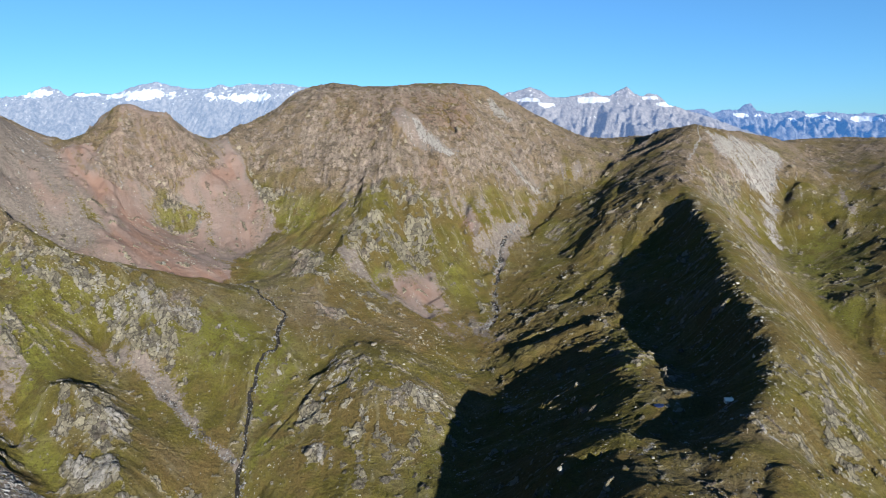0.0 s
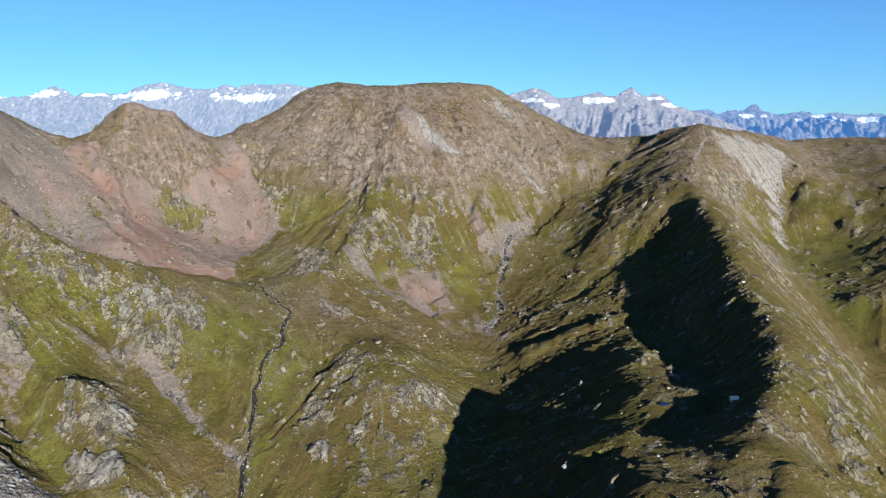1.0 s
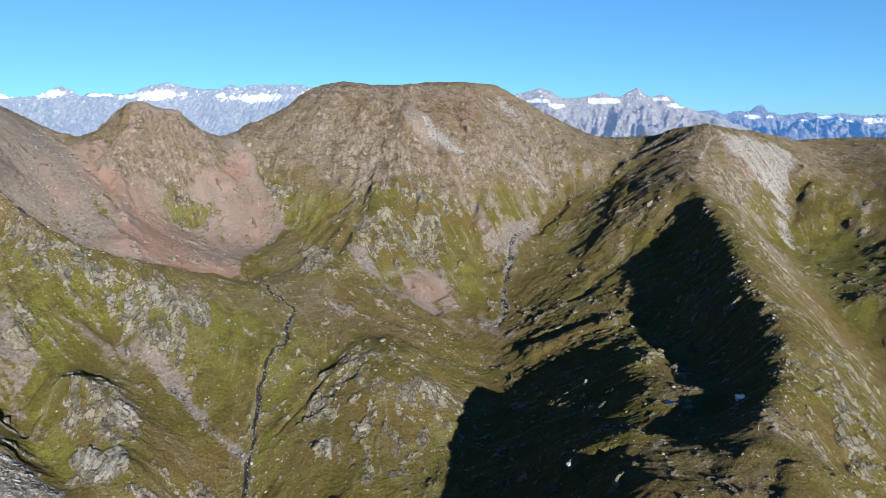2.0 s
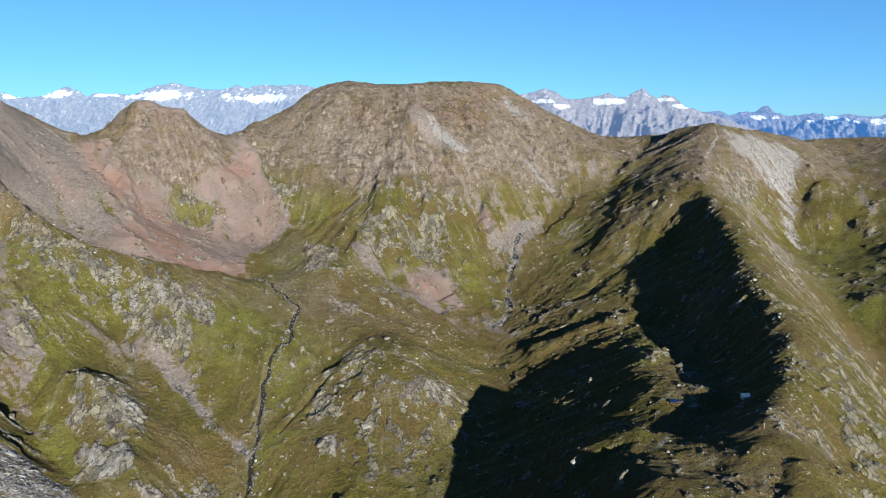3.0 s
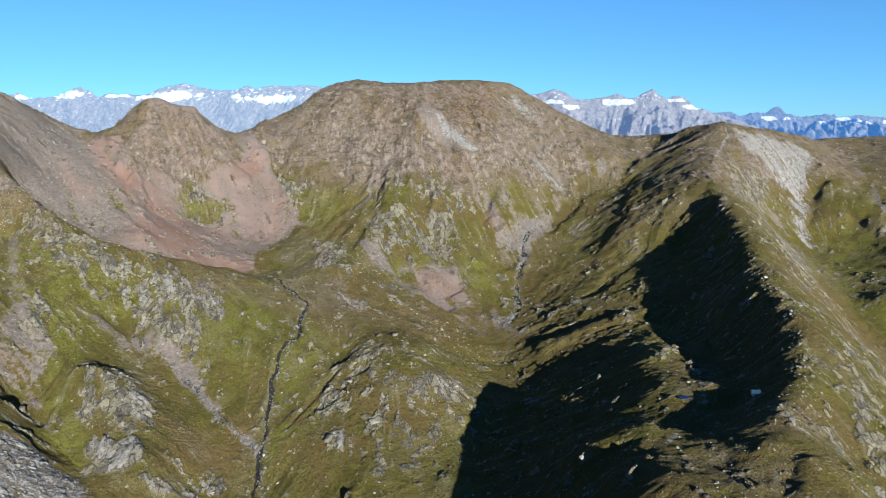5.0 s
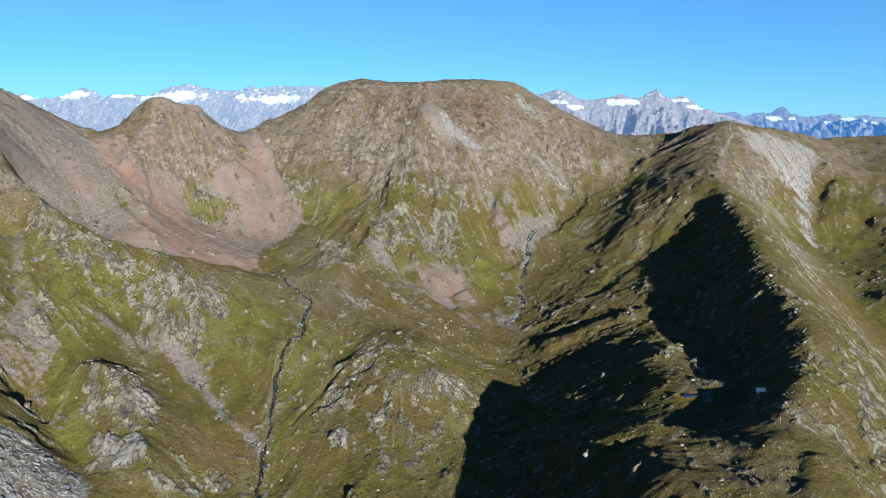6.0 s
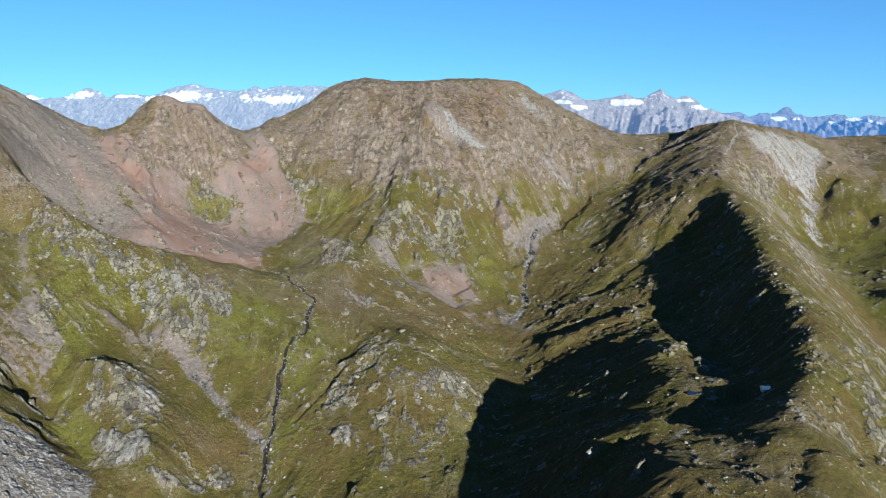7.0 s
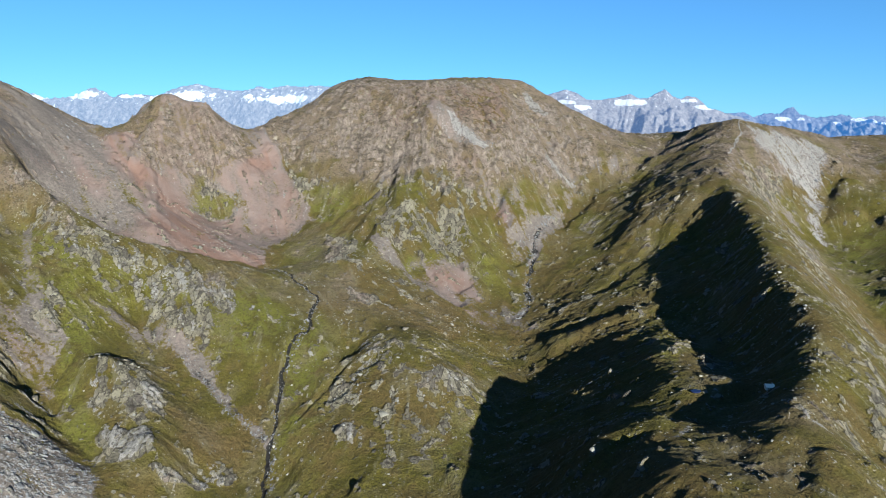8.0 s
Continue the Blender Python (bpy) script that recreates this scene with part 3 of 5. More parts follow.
area("pale", 0.55, 2, (-259, 514), (-254, 526), (-238, 509), (-240, 494), (-246, 491), (-253, 502))
area("pale", 0.50, 2, (-285, 488), (-278, 484), (-271, 476), (-276, 475), (-283, 482))
area("pale", 0.50, 1, (-297, 494), (-292, 491), (-287, 487), (-289, 485))
area("pale", 0.50, 1, (-297, 502), (-291, 505), (-286, 500), (-293, 497))
area("pale", 0.39, 2, (-220, 436), (-212, 442), (-205, 451), (-198, 463), (-189, 473), (-181, 472), (-176, 466), (-178, 454), (-217, 431))
area("pale", 0.28, 2, (-235, 434), (-228, 436), (-223, 431), (-231, 427))
area("pale", 0.25, 3, (-273, 445), (-267, 452), (-257, 436), (-261, 433))
area("pale", 0.30, 3, (-339, 475), (-332, 485), (-319, 476), (-306, 463), (-315, 455), (-323, 451))
area("pale", 0.41, 3, (-322, 632), (-312, 653), (-290, 670), (-266, 668), (-251, 649), (-251, 625), (-271, 634), (-292, 629), (-311, 629))
area("pale", 0.39, 3, (-262, 671), (-233, 662), (-219, 637), (-230, 626), (-249, 641))
area("pale", 0.39, 3, (-278, 608), (-259, 610), (-249, 601), (-262, 593))
area("pale", 0.33, 3, (-386, 589), (-379, 596), (-356, 565), (-358, 551), (-371, 563))
area("pale", 0.30, 3, (-355, 652), (-333, 671), (-318, 656), (-333, 638), (-349, 640))
area("pale", 0.28, 3, (-391, 649), (-371, 652), (-359, 638), (-378, 634))
area("pale", 0.33, 3, (-102, 587), (-87, 617), (-65, 584), (-72, 557), (-92, 554))
area("pale", 0.39, 2, (-101, 506), (-86, 509), (-76, 487), (-91, 482))
area("pale", 0.28, 3, (-48, 574), (3, 569), (5, 548), (-21, 542))
area("pale", 0.33, 2, (-134, 772), (-114, 775), (-114, 751), (-127, 748))
area("red", 0.45, 20, (-132, 664), (-54, 736), (43, 745), (88, 679), (44, 649), (-46, 616), (-102, 625))
area("red", 0.50, 16, (-244, 521), (-181, 514), (-158, 481), (-174, 476), (-207, 461), (-228, 476))
area("red", 0.35, 14, (158, 377), (192, 383), (221, 394), (233, 349), (216, 332), (142, 326))
area("red", 0.20, 20, (141, 925), (264, 886), (303, 784), (238, 683), (161, 685), (89, 745))
area("red", 0.60, 10, (475, 775), (473, 674), (447, 634), (431, 676))
area("lush", 1.00, 14, (523, 916), (585, 946), (606, 892), (483, 691), (478, 733), (497, 826))
area("lush", 0.70, 20, (-164, 580), (-125, 629), (-112, 551), (-112, 454), (-135, 460))
area("lush", 0.60, 20, (-11, 514), (29, 578), (18, 439), (-34, 443))
area("rock", 0.16, 12, (286, 488), (358, 505), (261, 356), (225, 335), (250, 413))
area("lush", 0.65, 25, (-447, 640), (-376, 650), (-281, 661), (-201, 706), (-165, 655), (-172, 590), (-193, 554), (-233, 586), (-308, 614), (-323, 524), (-361, 512))
area("lush", 0.50, 14, (243, 865), (280, 817), (215, 706), (173, 709))
area("scree", 0.25, 6, (-301, 613), (-260, 604), (-231, 586), (-211, 559), (-226, 556), (-263, 581), (-301, 598))
area("red", 0.10, 10, (-301, 613), (-260, 604), (-231, 586), (-211, 559), (-226, 556), (-263, 581), (-301, 598))
area("scree", 0.60, 4, (-445, 658), (-428, 647), (-396, 592), (-360, 556), (-339, 532), (-333, 508), (-366, 536), (-396, 574))
area("red", -0.40, 25, (-169, 874), (-18, 901), (74, 886), (69, 823), (-97, 772))
area("scree", 0.70, 20, (-560, 775), (-559, 853), (-484, 877), (-432, 841), (-457, 808), (-494, 781), (-505, 691))
area("heath", 0.80, 30, (-560, 775), (-559, 853), (-484, 877), (-439, 916), (-422, 973), (-363, 997), (-319, 982), (-291, 967), (-364, 880), (-432, 841), (-490, 796), (-505, 691))
area("scree", 0.55, 7, (-81, 1024), (-106, 964), (-142, 895), (-133, 886), (-97, 958), (-67, 1015))
area("scree", 0.55, 7, (13, 1000), (38, 970), (60, 925), (79, 856), (87, 859), (73, 931), (51, 979), (26, 1006))
area("red", 0.40, 12, (13, 1000), (38, 970), (60, 925), (79, 856), (87, 859), (73, 931), (51, 979), (26, 1006))
area("scree", 0.55, 6, (137, 1120), (179, 1045), (190, 1057), (158, 1135))
area("scree", 0.50, 6, (451, 985), (490, 952), (466, 838), (379, 692), (372, 745), (428, 949))
area("rock", 0.18, 9, (442, 1030), (502, 1054), (501, 1006), (462, 967), (422, 958))
area("rock", 0.13, 20, (-232, 958), (-70, 982), (55, 976), (82, 898), (61, 820), (10, 757), (-94, 748), (-173, 817))
area("lush", 0.50, 14, (-230, 946), (-183, 958), (-142, 895), (-162, 838), (-213, 901))
area("lush", 0.50, 10, (-73, 814), (-38, 820), (-16, 790), (-57, 772))
area("lush", 0.60, 10, (11, 820), (48, 844), (60, 799), (31, 775))
area("lush", 0.50, 14, (-237, 665), (-197, 691), (-167, 617), (-203, 589), (-228, 620))
area("lush", 0.50, 16, (-132, 664), (-89, 703), (-49, 665), (-92, 632))
area("lush", 0.50, 14, (182, 979), (229, 898), (197, 820), (145, 847))
area("scree", 0.80, 8, (-500, 740), (-427, 700), (-353, 703), (-293, 726), (-240, 757), (-238, 775), (-295, 765), (-362, 770), (-420, 765), (-480, 775))
area("red", 0.55, 20, (-400, 705), (-353, 703), (-293, 726), (-240, 757), (-238, 775), (-295, 765), (-362, 770))

# single outcrops and calm, even slopes
area("slab", 0.34, 10, (-431, 661), (-374, 659), (-337, 723), (-270, 677), (-231, 682), (-221, 639), (-250, 574), (-286, 599), (-323, 625), (-390, 614))
area("slab", 0.28, 5, (-322, 643), (-285, 670), (-259, 670), (-242, 629), (-252, 594), (-285, 596), (-285, 627))
area("slab", 0.45, 4, (-251, 668), (-232, 668), (-221, 630), (-239, 622))
area("slab", 0.75, 4, (-382, 592), (-357, 569), (-353, 548), (-368, 547))
area("slab", 0.35, 4, (-353, 661), (-340, 674), (-331, 645), (-342, 638))
area("slab", 0.40, 6, (-303, 522), (-282, 536), (-253, 531), (-238, 506), (-236, 481), (-275, 480), (-300, 495))
area("slab", 0.95, 3, (-270, 464), (-238, 472), (-222, 446), (-234, 437), (-254, 438), (-268, 456))
area("slab", 0.55, 3, (-259, 510), (-248, 523), (-237, 495), (-247, 488))
area("slab", 0.85, 3, (-220, 436), (-193, 454), (-183, 475), (-169, 473), (-170, 460), (-217, 431))
area("slab", 0.26, 8, (-116, 558), (-100, 596), (-79, 613), (-44, 577), (8, 568), (14, 542), (-2, 511), (-36, 456), (-79, 460), (-103, 488))
area("slab", 0.65, 3, (-70, 519), (-55, 522), (-51, 508), (-67, 502))
area("slab", 0.55, 3, (-22, 563), (8, 568), (15, 541), (-7, 544))
area("slab", 0.60, 3, (-107, 506), (-86, 508), (-82, 487), (-98, 483))
area("slab", 0.55, 3, (-112, 548), (-93, 547), (-88, 532), (-104, 528))
area("slab", 0.70, 5, (-174, 852), (-130, 814), (-113, 751), (-151, 756))
area("slab", 0.70, 4, (-123, 714), (-93, 713), (-93, 689), (-116, 687))
area("slab", 0.45, 4, (-78, 744), (-63, 762), (-51, 709), (-67, 703))
area("slab", 0.62, 8, (-109, 880), (13, 918), (12, 849), (-17, 827), (-61, 834), (-95, 813))
area("slab", 0.30, 15, (-122, 999), (48, 1013), (54, 940), (-110, 884))
area("slab", 0.60, 8, (-250, 971), (-210, 966), (-206, 943), (-240, 935))
area("slab", 0.26, 25, (-294, 1046), (-227, 1218), (-141, 1179), (108, 1220), (215, 1181), (265, 1136), (194, 1051), (82, 1008), (-121, 988), (-265, 994))
area("slab", 0.50, 5, (54, 833), (65, 848), (78, 782), (68, 766))
area("slab", 0.60, 5, (130, 1049), (157, 1079), (184, 1053), (169, 1034))
area("slab", 0.60, 6, (303, 488), (445, 638), (272, 372), (232, 347), (242, 403))
area("slab", 0.2, 6, (294, 607), (329, 608), (318, 512), (325, 475), (294, 453), (279, 491), (283, 561))
area("slab", 0.40, 12, (-429, 891), (-416, 963), (-367, 986), (-320, 985), (-289, 926), (-345, 911), (-377, 839), (-406, 835))
area("slab", 0.45, 6, (-399, 889), (-372, 922), (-365, 900), (-389, 870))
area("slab", 0.45, 6, (-417, 806), (-389, 822), (-365, 777), (-380, 770))
area("slab", 0.35, 12, (-550, 844), (-529, 869), (-478, 864), (-478, 810), (-513, 794))
area("slab", 0.50, 6, (414, 992), (505, 1048), (472, 979), (385, 868))
area("calm", 0.8, 16, (80, 745), (82, 803), (119, 945), (203, 1049), (328, 1051), (313, 889), (279, 812), (211, 748), (191, 659), (139, 726))
area("calm", 0.9, 20, (564, 1056), (755, 1147), (493, 716), (489, 839), (520, 961))
area("calm", 0.5, 14, (391, 963), (511, 959), (493, 716), (284, 396), (211, 359), (281, 515), (331, 742))
area("calm", 0.6, 12, (226, 457), (247, 428), (246, 383), (227, 339), (129, 333), (145, 378), (191, 380))
area("lush", 0.6, 8, (489, 839), (493, 716), (462, 664), (460, 724))
area("red", 0.3, 8, (324, 644), (457, 741), (445, 638), (357, 525), (307, 527), (301, 606))
area("scree", 0.45, 12, (-434, 885), (-421, 964), (-398, 983), (-316, 984), (-277, 942), (-313, 903), (-364, 878), (-385, 826), (-409, 827))
area("scree", 0.55, 14, (-553, 849), (-536, 882), (-468, 872), (-426, 843), (-431, 809), (-488, 793), (-519, 790))
area("scree", 0.5, 8, (-58, 1076), (-22, 1078), (18, 1043), (61, 1018), (48, 1008), (-3, 1029), (-37, 1044))
area("pale", 0.35, 6, (-56, 1075), (-23, 1073), (14, 1041), (57, 1017), (48, 1011), (-2, 1032), (-35, 1045))
area("pale", 0.45, 4, (105, 1216), (124, 1225), (144, 1189), (130, 1187))
area("scree", 0.42, 9, (55, 968), (89, 976), (124, 948), (112, 882), (90, 845), (86, 892), (69, 927))
area("scree", 0.42, 7, (125, 1000), (167, 1017), (142, 961), (115, 907), (106, 937))
area("scree", 0.36, 8, (-129, 855), (-103, 828), (-45, 806), (-10, 771), (-19, 751), (-65, 782), (-116, 815))
area("scree", 0.24, 9, (-61, 829), (-28, 815), (12, 845), (14, 783), (-3, 754), (-30, 785))
area("red", 0.35, 9, (-61, 829), (-28, 815), (12, 845), (14, 783), (-3, 754), (-30, 785))
area("red", 0.55, 10, (-412, 850), (-380, 829), (-350, 788), (-320, 759), (-258, 696), (-222, 735), (-216, 788), (-275, 779), (-335, 835), (-366, 845), (-400, 864))
area("red", 0.4, 10, (-23, 1162), (65, 1187), (87, 1068), (48, 1023), (5, 1088))
area("slab", 0.12, 18, (-281, 1064), (-221, 1184), (-140, 1164), (107, 1214), (174, 1175), (102, 1034), (-122, 995), (-260, 1007))
area("lush", 0.6, 10, (-221, 942), (-151, 956), (-151, 904), (-188, 889))
area("lush", 0.6, 10, (81, 980), (156, 1036), (96, 962))
area("lush", 0.5, 12, (-219, 828), (-165, 848), (-136, 687), (-182, 729))
area("slab", -0.35, 8, (301, 484), (445, 638), (272, 372), (232, 348), (242, 404))
area("slab", 0.22, 8, (284, 437), (313, 456), (277, 383), (259, 380))
area("scree", 0.55, 14, (-500, 925), (-455, 985), (-425, 1010), (-380, 1025), (-330, 1060), (-300, 1045), (-335, 990), (-400, 975), (-450, 940))
area("scree", 0.60, 14, (-740, 830), (-620, 905), (-500, 930), (-480, 890), (-520, 860), (-600, 830))
area("red", 0.25, 14, (-500, 925), (-455, 985), (-425, 1010), (-380, 1025), (-330, 1060), (-300, 1045), (-335, 990), (-400, 975), (-450, 940))
area("slab", 0.35, 14, (-240, 1215), (-160, 1235), (-40, 1250), (120, 1245), (200, 1240), (210, 1300), (-240, 1300))
area("heath", 0.45, 16, (-227, 858), (-170, 878), (-120, 739), (-87, 680), (-129, 646), (-164, 705), (-213, 706), (-286, 673), (-261, 651), (-176, 654), (-166, 657))
area("pale", 0.42, 6, (-345, 439), (-316, 439), (-298, 445), (-266, 430), (-247, 415), (-244, 388), (-288, 353))


WEST_BED = [(-212, 744), (-180, 722), (-149, 673), (-152, 610), (-158, 567), (-154, 531), (-150, 502), (-144, 464), (-130, 400)]
MAIN_BED = [(132, 960), (107, 904), (90, 824), (82, 760), (70, 730)]
SIDE_BED = [(-250, 574), (-219, 548), (-200, 530), (-183, 519), (-166, 508), (-152, 500)]


def masks(x, y, z):
    """How much bare rock, debris, rust, fresh grass, stream bed, heath and pale stone there is at places of the plan."""
    high = smooth(z, 130, 300)
    rill, rib, steep = sample(RILL, x, y), sample(RIB, x, y), sample(STEEP, x, y)
    wx, wy = x + 5 * fbm(x, y, 30, 3, shift=8.0), y + 5 * fbm(x, y, 30, 3, shift=4.0)
    patch, spot = fbm(x, y, 26, 4, 0.6, 11.0), fbm(x, y, 7, 3, 0.6, 12.0)
    rock, scree, red, lush, heath, pale = (sample(COVER[k], wx, wy) for k in ("rock", "scree", "red", "lush", "heath", "pale"))
    bedded = sample(COVER["slab"], wx, wy) + 0.05 + 0.14 * smooth(steep, 0.55, 1.0) + 0.12 * high + 0.16 * high * fbm(x, y, 60, 3, 0.6, 23.0)
    grain = 0.28 * sample(GRAIN, x, y) + 1.05 * spot + 0.45 * patch + 0.25 * fbm(x, y, 2.6, 2, 0.6, 13.0)
    scree = np.clip(scree, 0, 1) + 0.42 * along(wx, wy, MAIN_BED, 9) + 0.6 * along(wx, wy, SIDE_BED, 6)
    sunny = smooth(x + 0.12 * (y - 400), 235, 275) * smooth(-z, -215, -180)
    rock = 0.22 + 0.10 * high + 0.16 * smooth(steep, 0.5, 1.0) + rock + 0.10 * along(wx, wy, [(467, 1120), (349, 880), (315, 690), (285, 560), (262, 470), (215, 400)], 22)
    rock = rock * (1 - 0.8 * smooth(scree, 0.2, 0.8)) + (0.17 + 0.22 * high) * patch + (0.10 + 0.12 * high) * spot + 0.05 * rib + (0.06 + 0.08 * sunny) * rill
    slab = smooth(grain + 1.3 * (2 * np.minimum(bedded, 1.1) * (1 - 0.8 * smooth(scree, 0.35, 0.8)) - 1), -0.22, 0.22)
    scree = scree + np.minimum(1, scree * 3) * (0.14 * rill + 0.10 * rib + 0.16 * patch) + 0.05 * rill * high
    red = red + np.minimum(1, red * 3) * (0.12 * rib + 0.12 * patch)
    broad = fbm(x, y, 75, 3, 0.55, 17.0)
    rock = rock + 0.22 * high * broad
    heath = heath + 0.35 * high * fbm(x, y, 60, 3, 0.6, 19.0) + 0.75 * smooth(z + 12 * patch, 185, 265) * (1 - np.clip(lush, 0, 1)) + 0.3 * patch
    lush = lush + 0.1 + 0.35 * patch * (1 - high)
    bed = along(wx, wy, WEST_BED, 2.7) * smooth(0.25 * spot + 0.6, 0.1, 0.5) + 0.95 * along(wx, wy, MAIN_BED, 5.0) * smooth(spot, -0.5, 0.3) + 0.6 * along(wx, wy, SIDE_BED, 4) * smooth(spot, -0.4, 0.3)
    pale = pale + 0.8 * along(wx, wy, [(466, 1122), (452, 1095), (436, 1060), (405, 997)], 3.0) + 0.45 * along(wx, wy, [(240, 330), (228, 372), (212, 405), (216, 436)], 1.6)
    return tuple(np.clip(a, 0, 1) for a in (rock, scree, red, lush, bed, heath, pale, 0.5 + 0.2 * rill * (1 - 0.6 * smooth(z, 190, 260)), 0.5 + 0.2 * rib, slab))


def catmull(field, x, y):
    """Smooth interpolation of the 6 m sheet."""
    u = np.clip((x - GX[0]) / 6.0, 1, len(GX) - 2.001)
    v = np.clip((y - GY[0]) / 6.0, 1, len(GY) - 2.001)
    i, j = u.astype(int), v.astype(int)
    a, b = u - i, v - j

    def w(t):
        # cubic B-spline weights
        return (1 - t) ** 3 / 6, (3 * t ** 3 - 6 * t * t + 4) / 6, (-3 * t ** 3 + 3 * t * t + 3 * t + 1) / 6, t ** 3 / 6
    wa, wb = w(a), w(b)
    out = 0.0
    for q in range(4):
        row = 0.0
        for p in range(4):
            row = row + wa[p] * field[np.minimum(j + q - 1, len(GY) - 1), np.minimum(i + p - 1, len(GX) - 1)]
        out = out + wb[q] * row
    return out


def height(x, y):
    """The ground's height, and its masks."""
    x, y = np.asarray(x, float), np.asarray(y, float)
    inside = smooth(-np.maximum(np.abs(x - 60) / 1080, np.abs(y - 850) / 1000), -1.0, -0.86)
    z = catmull(GZ, x, y) * inside + (1 - inside) * (40 + 90 * fbm(x, y, 700, 4))
    m = masks(x, y, z)
    rock, scree, red, lush, bed, heath = m[:6]
    slab, rest = m[9], 1 - np.clip(sample(COVER["calm"], x, y), 0, 0.95)
    hard = 0.35 * smooth(rock, 0.30, 0.62) * rest + 0.45 * slab * (1 - 0.4 * smooth(z, 190, 260))
    loose = smooth(scree, 0.4, 0.7) * (1 - hard)
    rill, rib, spur, steep = (sample(f, x, y) for f in (RILL, RIB, SPUR, STEEP))
    wx, wy = x + 6 * fbm(x, y, 30, 2, shift=2.0), y + 6 * fbm(x, y, 30, 2, shift=5.0)
    sloping = smooth(steep, 0.12, 0.5) * (1 - 0.6 * smooth(x, 470, 560) * smooth(y, 700, 800))
    d = 2.4 * fbm(x, y, 90, 3, shift=1.0)
    upper = smooth(z, 190, 260)
    rib = rib * rest * (0.35 + 0.9 * smooth(fbm(x, y, 55, 3, 0.6, 14.0), -0.5, 0.7))
    rill = rill * rest * (0.35 + 0.9 * smooth(fbm(x, y, 30, 3, 0.6, 15.0), -0.5, 0.7))
    d = d + sloping * (1.5 * spur * (0.4 + 0.6 * rest) * (0.6 + 0.6 * upper) + rib * (0.75 + 0.1 * hard) * (1 - 0.7 * loose) * (1 - 0.45 * upper) + rill * (0.25 + (0.70 + 0.5 * smooth(x, 240, 280)) * hard * (1 - 0.6 * upper)) * (1 - 0.7 * loose))
    d = d + (0.35 + 0.65 * hard) * (1 - 0.85 * loose) * (1.3 + 0.5 * upper - 0.8 * smooth(z, 330, 370)) * ridged(wx, wy * 0.75, 34, 3, 0.55, 0.4)
    crest_calm = 1 - 0.6 * smooth(x, 260, 330) * upper
    step = 2.2 * fbm(wx, wy, 22, 4, 0.6, 7.0) + 0.9 * rib * (1 - upper) + upper * z / 9.0
    d = d + crest_calm * hard * (1 - 0.8 * smooth(z, 325, 355)) * (1 - 0.65 * smooth(m[6], 0.15, 0.4)) * (1 - 0.6 * zone(x, y, 0, 560, 95, 90)) * ((0.8 + 0.6 * upper) * (np.floor(step) + smooth(step - np.floor(step), 0.5, 0.95) - upper * z / 9.0) + (1.2 + 0.8 * upper) * ridged(wx, wy, 10.0, 4, 0.62, 1.9))
    d = d - upper * (1 - 0.8 * smooth(x, 220, 300)) * (0.4 + 0.6 * hard) * (1 - 0.8 * loose) * (1.9 - 1.0 * smooth(z, 335, 375)) * ridged(wx, wy, 17, 3, 0.55, 6.0)
    d = d + 1.3 * smooth(m[6] + 0.12 * fbm(x, y, 5, 2, shift=9.0), 0.42, 0.58) * smooth(-y, -760, -700) * (1 + 0.5 * rill)
    d = d + 0.55 * fbm(x, y, 9, 4, 0.6, 3.0) * (1 - 0.4 * lush) + 0.55 * slab * (1 - 0.5 * upper) - (0.25 + 0.4 * rest) * smooth(x, 60, 120) * smooth(-x, -330, -290) * smooth(y, 540, 600) * (1 - 0.7 * upper) * ridged(x, y * 1.5, 9, 3, 0.6, 4.4)
    d = d - 1.9 * smooth(bed, 0.3, 0.8)
    # spurs, ravines and knobs of the larger faces
    ux, uy = x + 7 * fbm(x, y, 40, 3, shift=21.0), y + 7 * fbm(x, y, 40, 3, shift=24.0)
    d = d - 1.8 * along(ux, uy, [(-73, 1030), (-102, 973), (-142, 901), (-164, 847)], 26)
    d = d - 6.4 * along(ux, uy, [(-12, 1030), (13, 997), (38, 970), (60, 919), (79, 856)], 22)
    d = d - 5.6 * along(ux, uy, [(134, 1183), (145, 1099), (179, 1045)], 20)
    d = d - 4.0 * along(ux, uy, [(-108, 874), (-58, 802), (3, 748)], 16)
    d = d - 4.8 * along(ux, uy, [(-261, 1015), (-214, 949), (-188, 895)], 20)
    d = d - 4.0 * along(ux, uy, [(328, 1117), (221, 1054), (144, 952)], 20)
    d = d - 4.8 * along(ux, uy, [(-380, 931), (-375, 892), (-347, 895)], 18)
    d = d - 4.0 * along(ux, uy, [(-29, 886), (-17, 838), (4, 775)], 14)
    d = d + 7.2 * along(ux, uy, [(-39, 1075), (-70, 991), (-73, 904)], 30)
    d = d + 3.0 * along(ux, uy, [(-73, 904), (-104, 835), (-129, 760)], 24)
    d = d + 7.2 * along(ux, uy, [(62, 1126), (74, 1027), (98, 988), (76, 916)], 28)
    d = d + 5.6 * along(ux, uy, [(-174, 1138), (-200, 1063), (-224, 1000)], 28)
    d = d + 5.6 * along(ux, uy, [(-11, 913), (4, 871), (33, 838)], 20)
    d = d + 4.8 * along(ux, uy, [(192, 1165), (201, 1099)], 20)
    d = d + 5.6 * along(ux, uy, [(-419, 964), (-409, 916), (-416, 859)], 22)
    d = d + 4.8 * along(ux, uy, [(-374, 982), (-333, 949), (-299, 937)], 20)
    d = d + 2.0 * along(ux, uy, [(315, 907), (287, 838), (245, 766)], 14)
    d = d + 2.0 * along(ux, uy, [(289, 1006), (249, 886), (200, 835)], 14)
    d = d - 2.0 * along(ux, uy, [(268, 847), (218, 790), (160, 739)], 12)
